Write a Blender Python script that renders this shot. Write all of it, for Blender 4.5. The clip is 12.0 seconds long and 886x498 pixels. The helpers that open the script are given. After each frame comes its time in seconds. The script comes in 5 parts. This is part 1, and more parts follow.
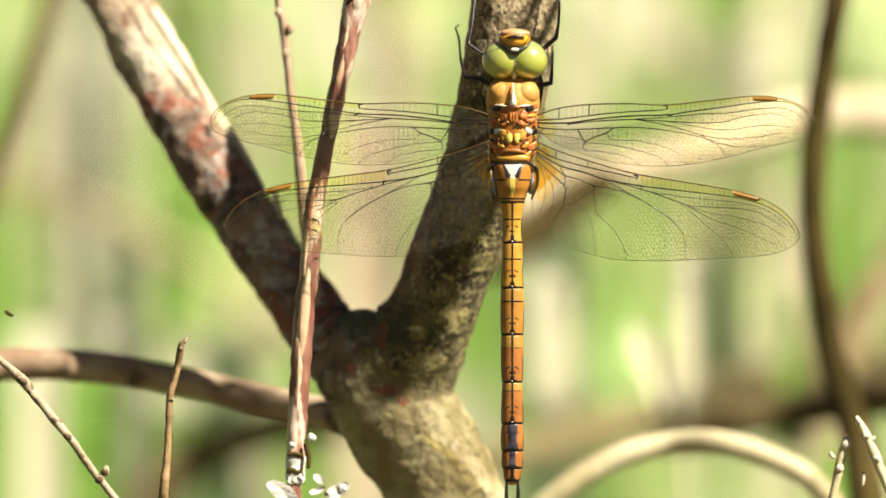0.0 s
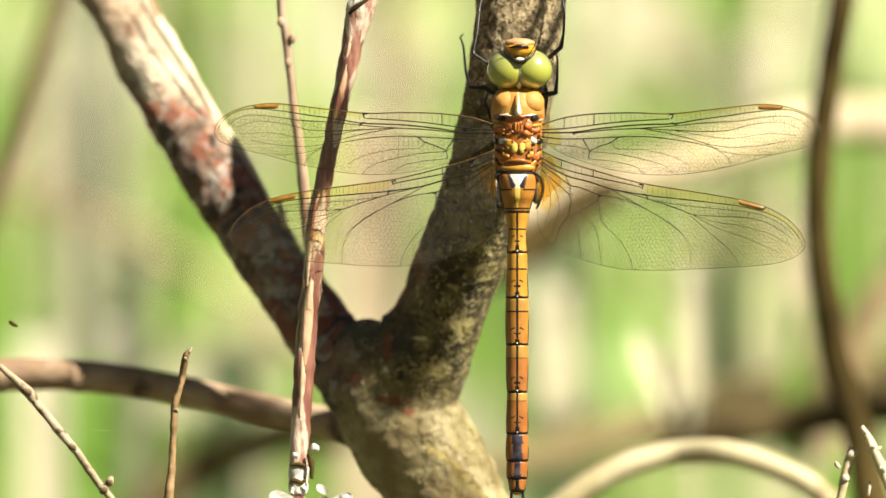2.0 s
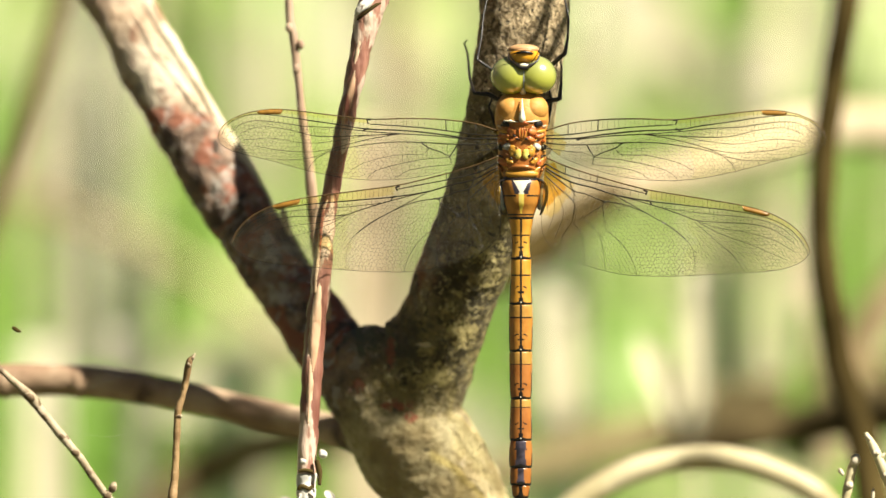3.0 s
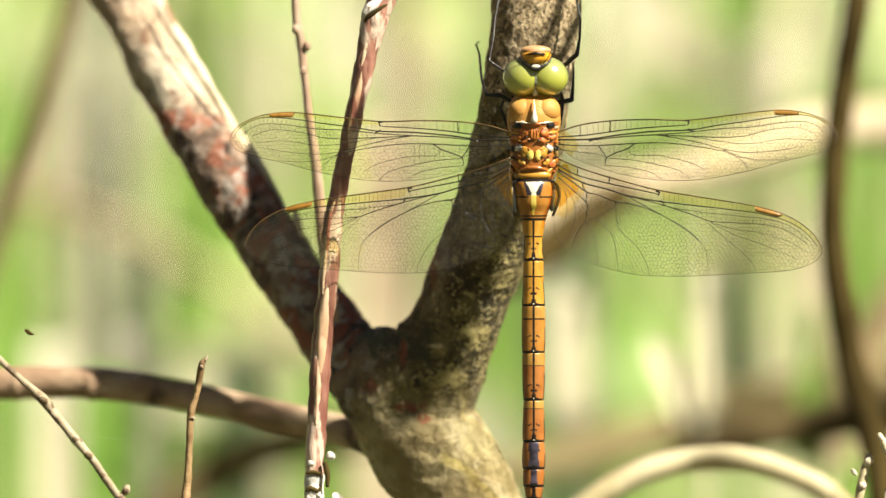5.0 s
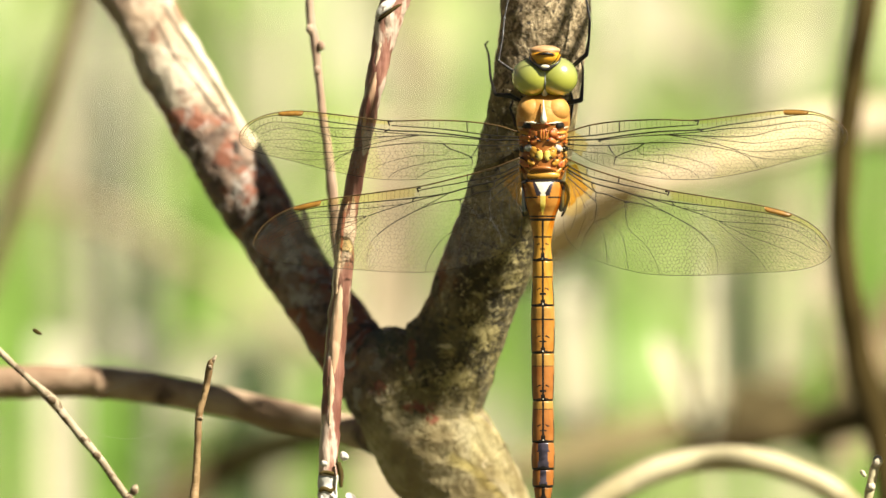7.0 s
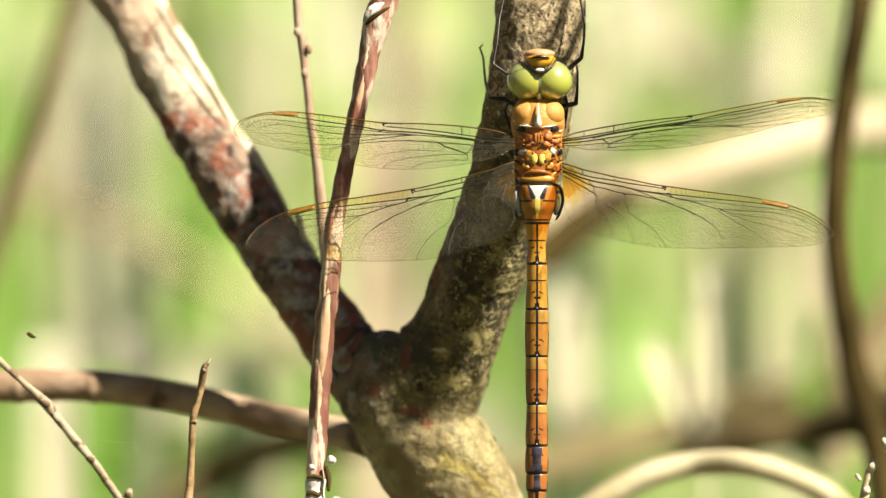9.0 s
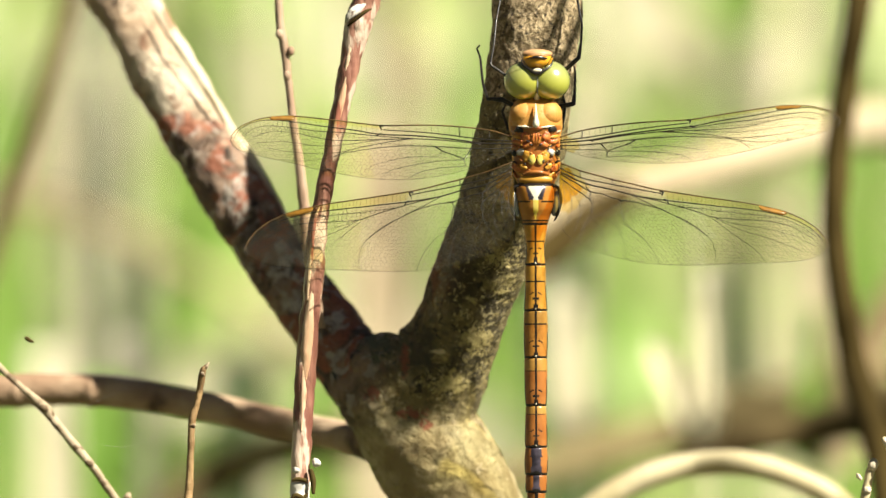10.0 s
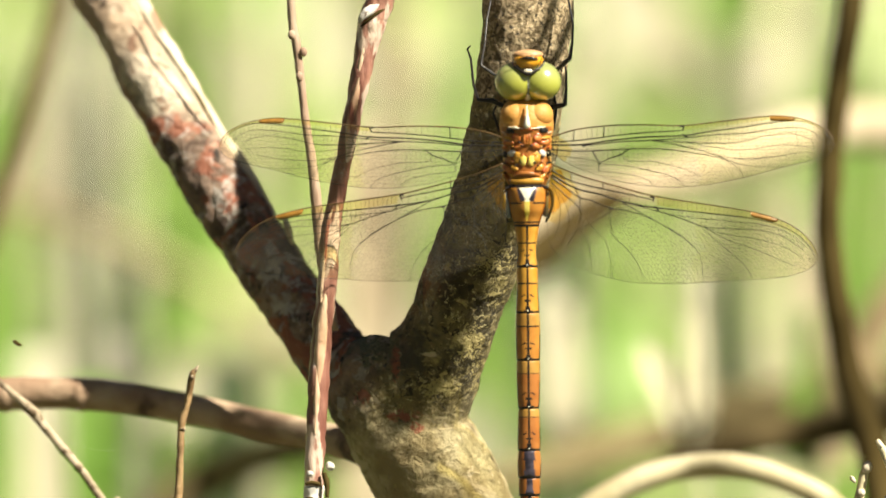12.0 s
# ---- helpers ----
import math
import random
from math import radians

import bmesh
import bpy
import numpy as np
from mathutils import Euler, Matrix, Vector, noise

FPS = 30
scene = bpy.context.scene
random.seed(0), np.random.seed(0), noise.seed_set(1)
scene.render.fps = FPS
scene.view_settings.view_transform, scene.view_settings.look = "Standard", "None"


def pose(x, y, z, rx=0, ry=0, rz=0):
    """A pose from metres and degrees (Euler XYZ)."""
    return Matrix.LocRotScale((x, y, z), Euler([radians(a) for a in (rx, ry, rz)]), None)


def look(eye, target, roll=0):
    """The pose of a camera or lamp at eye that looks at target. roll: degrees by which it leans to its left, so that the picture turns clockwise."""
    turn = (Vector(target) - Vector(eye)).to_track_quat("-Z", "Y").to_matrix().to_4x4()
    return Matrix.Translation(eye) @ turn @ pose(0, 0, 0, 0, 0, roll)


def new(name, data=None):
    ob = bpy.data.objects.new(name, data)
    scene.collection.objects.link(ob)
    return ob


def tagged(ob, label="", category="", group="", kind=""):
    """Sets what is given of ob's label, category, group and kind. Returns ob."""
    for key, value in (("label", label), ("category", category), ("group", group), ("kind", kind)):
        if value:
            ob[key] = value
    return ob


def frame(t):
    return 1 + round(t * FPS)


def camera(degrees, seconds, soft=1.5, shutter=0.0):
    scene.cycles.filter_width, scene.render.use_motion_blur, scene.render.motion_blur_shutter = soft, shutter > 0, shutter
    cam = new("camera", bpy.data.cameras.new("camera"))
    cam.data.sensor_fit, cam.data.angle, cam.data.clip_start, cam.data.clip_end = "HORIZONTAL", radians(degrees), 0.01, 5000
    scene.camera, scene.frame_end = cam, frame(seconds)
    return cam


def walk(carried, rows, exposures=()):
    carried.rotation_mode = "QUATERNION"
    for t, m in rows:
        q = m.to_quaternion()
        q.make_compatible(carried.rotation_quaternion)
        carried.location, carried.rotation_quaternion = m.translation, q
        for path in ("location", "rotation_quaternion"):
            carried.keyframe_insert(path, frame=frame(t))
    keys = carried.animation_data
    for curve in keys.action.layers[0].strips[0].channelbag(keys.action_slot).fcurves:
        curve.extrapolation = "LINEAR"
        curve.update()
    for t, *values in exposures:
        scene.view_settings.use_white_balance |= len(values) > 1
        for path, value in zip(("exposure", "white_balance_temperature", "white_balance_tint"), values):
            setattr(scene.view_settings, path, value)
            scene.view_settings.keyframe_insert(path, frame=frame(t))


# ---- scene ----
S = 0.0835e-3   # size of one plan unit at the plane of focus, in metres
D = 1.5         # distance from the lens to that plane
H = 0.75        # height of the lens over the ground


def at(u, v, y=0.0):
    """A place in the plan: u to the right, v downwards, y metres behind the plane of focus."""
    k = S * (D + y) / D
    return Vector(((u - 784) * k, y, H + (441 - v) * k))


# ---- camera ----
cam = camera(5.0, 12.0, soft=1.5)
cam.data.dof.use_dof = True
cam.data.dof.focus_distance = D - 0.009
cam.data.dof.aperture_fstop = 14.5
walk(cam, [
    (0, pose(0.00000, -1.50000, H + 0.00000, 90.0000, 0.000, 0.0000)),
    (0.5, pose(-0.00017, -1.49971, H + 0.00020, 90.0105, 0.048, -0.0045)),
    (1, pose(-0.00033, -1.49947, H + 0.00040, 90.0139, 0.060, -0.0105)),
    (1.5, pose(-0.00050, -1.49856, H + 0.00060, 90.0157, 0.118, -0.0069)),
    (2, pose(-0.00067, -1.49736, H + 0.00080, 90.0254, 0.040, 0.0021)),
    (2.5, pose(-0.00083, -1.49712, H + 0.00100, 90.0369, -0.054, 0.0050)),
    (3, pose(-0.00100, -1.49604, H + 0.00120, 90.0444, -0.024, 0.0104)),
    (5, pose(-0.00250, -1.49572, H + 0.00260, 89.9996, 0.130, 0.0232)),
    (5.5, pose(-0.00287, -1.49634, H + 0.00300, 89.9848, 0.021, 0.0232)),
    (6, pose(-0.00325, -1.49563, H + 0.00340, 89.9695, 0.092, 0.0227)),
    (6.5, pose(-0.00363, -1.49481, H + 0.00380, 89.9545, 0.049, 0.0244)),
    (7, pose(-0.00400, -1.49377, H + 0.00420, 89.9392, 0.030, 0.0160)),
    (9, pose(-0.00450, -1.49175, H + 0.00400, 89.9669, 0.019, -0.0339)),
    (9.5, pose(-0.00442, -1.49051, H + 0.00393, 89.9736, 0.295, -0.0402)),
    (10, pose(-0.00433, -1.48817, H + 0.00387, 89.9799, 0.385, -0.0373)),
    (10.5, pose(-0.00425, -1.48670, H + 0.00380, 89.9869, 0.376, -0.0527)),
    (11, pose(-0.00417, -1.48499, H + 0.00373, 89.9935, 0.376, -0.0650)),
    (11.5, pose(-0.00408, -1.48191, H + 0.00367, 89.9978, 0.384, -0.0727)),
    (12, pose(-0.00400, -1.47888, H + 0.00360, 90.0011, 0.507, -0.0771)),
])

# ---- world and sun ----
SUN_AZ, SUN_EL = 54.0, 44.0   # to the right behind the lens, and over the horizon
world = bpy.data.worlds.new("world")
scene.world = world
world.use_nodes = True
sky = world.node_tree.nodes.new("ShaderNodeTexSky")
sky.sky_type = "NISHITA"
sky.sun_disc = False
sky.sun_elevation = radians(SUN_EL)
sky.sun_rotation = radians(180 - SUN_AZ)
world.node_tree.links.new(sky.outputs[0], world.node_tree.nodes["Background"].inputs[0])
world.node_tree.nodes["Background"].inputs[1].default_value = 0.0105
sun = new("sun", bpy.data.lights.new("sun", "SUN"))
sun.data.energy, sun.data.angle, sun.data.color = 4.7, radians(0.6), (0.985, 0.94, 0.775)
to_sun = Vector((math.sin(radians(SUN_AZ)) * math.cos(radians(SUN_EL)), -math.cos(radians(SUN_AZ)) * math.cos(radians(SUN_EL)), math.sin(radians(SUN_EL))))
sun.matrix_world = look(to_sun * 3 + Vector((0, 0, H)), (0, 0, H))
scene.view_settings.exposure = 1.15


# ---- materials ----
def mat(name, a, b=None, scale=400.0, rough=0.6, bump=0.0, bump_scale=None, metal=0.0, coat=0.0, detail=5.0, third=None, third_scale=90.0, third_at=0.58, through_light=0.0, stretch=(1, 1, 1), island=0.0, spec=0.5, per_object=0.0):
    """A grainy surface: two colours mixed by noise, patches of a third, a bump; through_light lets leaves glow from behind."""
    m = bpy.data.materials.new(name)
    m.use_nodes = True
    nt = m.node_tree
    n, ln = nt.nodes, nt.links
    bs = n["Principled BSDF"]
    co = n.new("ShaderNodeTexCoord")
    mp = n.new("ShaderNodeMapping")
    mp.inputs["Scale"].default_value = stretch
    ln.new(co.outputs["Object"], mp.inputs[0])

    def nz(sc, dt=detail):
        t = n.new("ShaderNodeTexNoise")
        t.inputs["Scale"].default_value, t.inputs["Detail"].default_value = sc, dt
        ln.new(mp.outputs[0], t.inputs["Vector"])
        return t

    def ramp(sock, lo, hi):
        r = n.new("ShaderNodeMapRange")
        r.interpolation_type = "SMOOTHSTEP"
        r.inputs[1].default_value, r.inputs[2].default_value = lo, hi
        ln.new(sock, r.inputs[0])
        return r.outputs[0]

    def mix(fac, c1, c2):
        x = n.new("ShaderNodeMix")
        x.data_type = "RGBA"
        for i, c in ((6, c1), (7, c2)):
            if isinstance(c, tuple):
                x.inputs[i].default_value = (*c, 1)
            else:
                ln.new(c, x.inputs[i])
        ln.new(fac, x.inputs[0])
        return x.outputs[2]

    b = b or a
    base = mix(ramp(nz(scale).outputs[0], 0.35, 0.65), a, b)
    if third:
        base = mix(ramp(nz(third_scale, 8).outputs[0], third_at, third_at + 0.06), base, third)
    if island or per_object:
        g = n.new("ShaderNodeNewGeometry" if island else "ShaderNodeObjectInfo")
        hsv = n.new("ShaderNodeHueSaturation")
        r = n.new("ShaderNodeMapRange")
        w = island or per_object
        r.inputs[3].default_value, r.inputs[4].default_value = 1 - w, 1 + w
        ln.new(g.outputs["Random Per Island" if island else "Random"], r.inputs[0])
        ln.new(r.outputs[0], hsv.inputs["Value"])
        ln.new(base, hsv.inputs["Color"])
        base = hsv.outputs[0]
    ln.new(base, bs.inputs["Base Color"])
    bs.inputs["Roughness"].default_value = rough
    bs.inputs["Metallic"].default_value = metal
    bs.inputs["Coat Weight"].default_value = coat
    bs.inputs["Coat Roughness"].default_value = 0.12 if coat < 0.75 else 0.2
    bs.inputs["Specular IOR Level"].default_value = spec
    if bump:
        bp = n.new("ShaderNodeBump")
        bp.inputs["Strength"].default_value, bp.inputs["Distance"].default_value = bump, 0.0006
        ln.new(nz(bump_scale or scale * 1.6, 9).outputs[0], bp.inputs["Height"])
        ln.new(bp.outputs[0], bs.inputs["Normal"])
    if through_light:
        tl = n.new("ShaderNodeBsdfTranslucent")
        ln.new(base, tl.inputs[0])
        ms = n.new("ShaderNodeMixShader")
        ms.inputs[0].default_value = through_light
        ln.new(bs.outputs[0], ms.inputs[1])
        ln.new(tl.outputs[0], ms.inputs[2])
        ln.new(ms.outputs[0], n["Material Output"].inputs[0])
    return m


def membrane(name, tint, gloss, rough=0.18, haze=0.0):
    """Clear wing film: nearly all light passes, a little is thrown back, haze is scattered by the film's own body."""
    m = bpy.data.materials.new(name)
    m.use_nodes = True
    n, ln = m.node_tree.nodes, m.node_tree.links
    n.remove(n["Principled BSDF"])
    tr, gl, ms = n.new("ShaderNodeBsdfTransparent"), n.new("ShaderNodeBsdfGlossy"), n.new("ShaderNodeMixShader")
    tr.inputs[0].default_value = (*tint, 1)
    gl.inputs["Roughness"].default_value = rough
    ms.inputs[0].default_value = gloss
    bp, nz = n.new("ShaderNodeBump"), n.new("ShaderNodeTexNoise")
    nz.inputs["Scale"].default_value = 900
    bp.inputs["Strength"].default_value, bp.inputs["Distance"].default_value = 0.5, 0.0002
    ln.new(nz.outputs[0], bp.inputs["Height"])
    ln.new(bp.outputs[0], gl.inputs["Normal"])
    ln.new(tr.outputs[0], ms.inputs[1])
    ln.new(gl.outputs[0], ms.inputs[2])
    last = ms.outputs[0]
    if haze:
        df, mh = n.new("ShaderNodeBsdfDiffuse"), n.new("ShaderNodeMixShader")
        df.inputs[0].default_value = (*tint, 1)
        mh.inputs[0].default_value = haze
        ln.new(last, mh.inputs[1])
        ln.new(df.outputs[0], mh.inputs[2])
        last = mh.outputs[0]
    ln.new(last, n["Material Output"].inputs[0])
    return m


M_ORANGE = mat("orange_cuticle", (0.41, 0.155, 0.020), (0.50, 0.215, 0.036), 500, 0.38, 0.15, 1500, coat=0.25)
M_AMBER = mat("yellow_cuticle", (0.55, 0.245, 0.024), (0.63, 0.315, 0.045), 500, 0.38, 0.1, 1500, coat=0.2)
M_OCHRE = mat("ochre_cuticle", (0.42, 0.205, 0.036), (0.50, 0.265, 0.06), 500, 0.38, 0.1, 1500, coat=0.25)
M_BROWN = mat("rust_cuticle", (0.34, 0.112, 0.020), (0.42, 0.155, 0.034), 500, 0.38, 0.1, 1500, coat=0.25)
M_BLACK = mat("black_cuticle", (0.008, 0.006, 0.006), (0.02, 0.015, 0.013), 900, 0.35, 0.1, coat=0.12)
M_PALE = mat("ivory_cuticle", (0.85, 0.74, 0.50), (0.9, 0.85, 0.72), 700, 0.4, 0.1)
M_YELLOW = mat("bright_yellow_cuticle", (0.85, 0.62, 0.07), (0.9, 0.72, 0.2), 700, 0.4, 0.1)
M_RED = mat("red_sclerite", (0.40, 0.07, 0.015), (0.64, 0.22, 0.05), 1300, 0.4, 0.2, coat=0.2)
M_TAN = mat("tan_sclerite", (0.40, 0.20, 0.10), (0.66, 0.46, 0.28), 1300, 0.4, 0.2, coat=0.2)
M_GREY = mat("blue_grey_cuticle", (0.22, 0.26, 0.32), (0.4, 0.42, 0.45), 600, 0.4, 0.1, coat=0.3)
M_INDIGO = mat("dark_indigo_cuticle", (0.018, 0.014, 0.022), (0.075, 0.06, 0.085), 700, 0.35, 0.1, coat=0.3)
M_THORAX = mat("velvet_orange_thorax", (0.58, 0.25, 0.045), (0.68, 0.34, 0.08), 350, 0.55, 0.15, 4200, third=(0.64, 0.35, 0.10), third_scale=500)


def eye_material():
    """Lime eye facets, greyer on the upper inner side, yellow below, under a clear glossy cornea."""
    m = mat("lime_compound_eye", (0.36, 0.38, 0.042), (0.48, 0.48, 0.07), 160, 0.24, 0, 5000, coat=1.0, detail=2)
    n, ln = m.node_tree.nodes, m.node_tree.links
    bs = n["Principled BSDF"]
    bs.inputs["Coat Roughness"].default_value = 0.20
    bs.inputs["Coat IOR"].default_value = 2.0
    old = bs.inputs["Base Color"].links[0].from_socket
    co, sp, mr, mx = n.new("ShaderNodeTexCoord"), n.new("ShaderNodeSeparateXYZ"), n.new("ShaderNodeMapRange"), n.new("ShaderNodeMix")
    ln.new(co.outputs["Object"], sp.inputs[0])
    ln.new(sp.outputs[2], mr.inputs[0])
    mr.interpolation_type = "SMOOTHSTEP"
    mr.inputs[1].default_value, mr.inputs[2].default_value, mr.inputs[4].default_value = -8 * S, 34 * S, 0.75
    mx.data_type = "RGBA"
    ln.new(mr.outputs[0], mx.inputs[0])
    ln.new(old, mx.inputs[6])
    mx.inputs[7].default_value = (0.33, 0.35, 0.15, 1)
    ln.new(mx.outputs[2], bs.inputs["Base Color"])
    return m


M_EYE = eye_material()
M_FRONS = mat("amber_forehead_cuticle", (0.72, 0.31, 0.015), (0.80, 0.40, 0.03), 300, 0.28, 0.08, 1500, coat=0.5)
M_LIP = mat("tan_face_cuticle", (0.52, 0.27, 0.12), (0.62, 0.36, 0.18), 500, 0.45, 0.15, 1500, coat=0.2)
M_SILVER = mat("silvery_sclerite", (0.16, 0.14, 0.13), (0.62, 0.58, 0.52), 1500, 0.35, 0.2, coat=0.4)
M_CREAM = mat("cream_sclerite", (0.46, 0.24, 0.07), (0.72, 0.52, 0.22), 1300, 0.4, 0.2, coat=0.2)
M_FILM = membrane("wing_film", (0.99, 0.985, 0.95), 0.006, 0.18)
M_FILM_OUTER = membrane("tinted_wing_film", (0.98, 0.97, 0.84), 0.006, 0.18)
M_FILM_AMBER = membrane("amber_wing_film", (0.88, 0.50, 0.07), 0.010, 0.2, 0.05)
M_FILM_HONEY = membrane("honey_wing_film", (0.95, 0.82, 0.46), 0.010, 0.2, 0.02)
M_FILM_GOLD = membrane("golden_wing_film", (0.97, 0.93, 0.60), 0.010, 0.2)
M_VEIN = mat("dark_wing_vein", (0.008, 0.006, 0.004), (0.020, 0.013, 0.007), 900, 0.35, coat=0.1)
M_VEIN_FINE = mat("brown_wing_vein", (0.028, 0.020, 0.008), (0.085, 0.060, 0.024), 900, 0.35)
M_COSTA = mat("tawny_wing_vein", (0.07, 0.04, 0.015), (0.16, 0.09, 0.03), 900, 0.35)
M_STIGMA = mat("rust_pterostigma", (0.22, 0.105, 0.014), (0.32, 0.155, 0.022), 900, 0.4)

M_TWIG = mat("peeling_red_twig_bark", (0.22, 0.080, 0.056), (0.46, 0.225, 0.16), 430, 0.5, 0.9, 900, third=(0.76, 0.56, 0.44), third_scale=460, third_at=0.52, stretch=(1, 1, 0.24), coat=0.3)
M_TWIG_RAW = mat("raw_peeled_twig_wood", (0.66, 0.38, 0.23), (0.84, 0.62, 0.43), 300, 0.5, 0.5, 900, third=(0.36, 0.13, 0.085), third_scale=420, third_at=0.55, stretch=(1, 1, 0.2))
M_TWIG_PALE = mat("grey_brown_twig_bark", (0.34, 0.21, 0.14), (0.50, 0.35, 0.25), 300, 0.7, 0.6, 900, third=(0.34, 0.18, 0.12), third_scale=200, third_at=0.6, stretch=(1, 1, 0.3))
M_TWIG_CREAM = mat("cream_peeled_wood", (0.60, 0.48, 0.34), (0.76, 0.65, 0.49), 260, 0.7, 0.7, 900, third=(0.34, 0.20, 0.12), third_scale=170, third_at=0.60, stretch=(1, 1, 0.4))
M_LICHEN = mat("white_bark_flake", (0.58, 0.52, 0.45), (0.78, 0.74, 0.68), 500, 0.8, 0.3, 1200, third=(0.16, 0.11, 0.08), third_scale=420, third_at=0.63)
# Darker straw tone with the slanting twig's partial shade put into it.
M_STRAW = mat("dry_straw_twig", (0.35, 0.26, 0.165), (0.54, 0.43, 0.30), 300, 0.7, 0.5, 900, third=(0.17, 0.11, 0.06), third_scale=420, third_at=0.53)
M_STRAW_LIGHT = mat("bleached_straw_stem", (0.58, 0.48, 0.27), (0.72, 0.62, 0.40), 120, 0.6, 0.3, 700, third=(0.40, 0.30, 0.15), third_scale=90, third_at=0.62)
M_STICK = mat("brown_dry_stick", (0.24, 0.14, 0.06), (0.38, 0.24, 0.11), 300, 0.7, 0.6, 900)
M_BRANCH = mat("smooth_grey_pink_bark", (0.34, 0.21, 0.13), (0.56, 0.40, 0.27), 120, 0.75, 0.7, 400, third=(0.12, 0.07, 0.045), third_scale=70, third_at=0.58)
# Dark bark; the branches behind the fork carry their shade in it.
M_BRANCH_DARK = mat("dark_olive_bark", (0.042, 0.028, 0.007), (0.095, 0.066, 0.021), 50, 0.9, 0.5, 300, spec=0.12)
# Dark brown that holds the low branch's shade.
M_BRANCH_BROWN = mat("plain_brown_bark", (0.055, 0.037, 0.014), (0.12, 0.087, 0.038), 60, 0.9, 0.5, 300, spec=0.15)
M_BRANCH_OLIVE = mat("olive_tan_bark", (0.14, 0.105, 0.048), (0.23, 0.18, 0.09), 50, 0.9, 0.4, 300, spec=0.15)
M_BRANCH_TAN = mat("tan_bark", (0.36, 0.25, 0.13), (0.52, 0.40, 0.24), 40, 0.8, 0.4, 300)
# Paler copy of the tan bark, sunlight put into its colour.
M_BRANCH_PALE = mat("sunlit_pale_bark", (0.46, 0.36, 0.235), (0.60, 0.49, 0.335), 40, 0.8, 0.4, 300)
M_REED_DRY = mat("dry_reed", (0.70, 0.62, 0.42), (0.80, 0.74, 0.55), 30, 0.7, 0.2, 300, through_light=0.25, island=0.25)
# Grey reed: shade between the stalks is put into its colour.
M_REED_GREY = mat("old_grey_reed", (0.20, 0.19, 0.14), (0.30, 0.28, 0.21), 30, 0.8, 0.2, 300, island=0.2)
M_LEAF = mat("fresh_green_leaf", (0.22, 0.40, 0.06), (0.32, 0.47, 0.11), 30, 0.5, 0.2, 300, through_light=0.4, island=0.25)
# Lighter and darker leaf copies put sunlight and shade into the green.
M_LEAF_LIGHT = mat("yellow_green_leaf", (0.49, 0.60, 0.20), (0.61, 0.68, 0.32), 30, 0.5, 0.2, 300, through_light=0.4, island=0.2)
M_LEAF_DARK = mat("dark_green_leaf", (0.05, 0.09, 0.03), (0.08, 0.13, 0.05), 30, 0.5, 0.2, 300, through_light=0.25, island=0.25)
M_GROUND = mat("leaf_litter_ground", (0.07, 0.052, 0.028), (0.045, 0.06, 0.018), 9, 0.95, 0.6, 40, third=(0.13, 0.10, 0.055), third_scale=5)


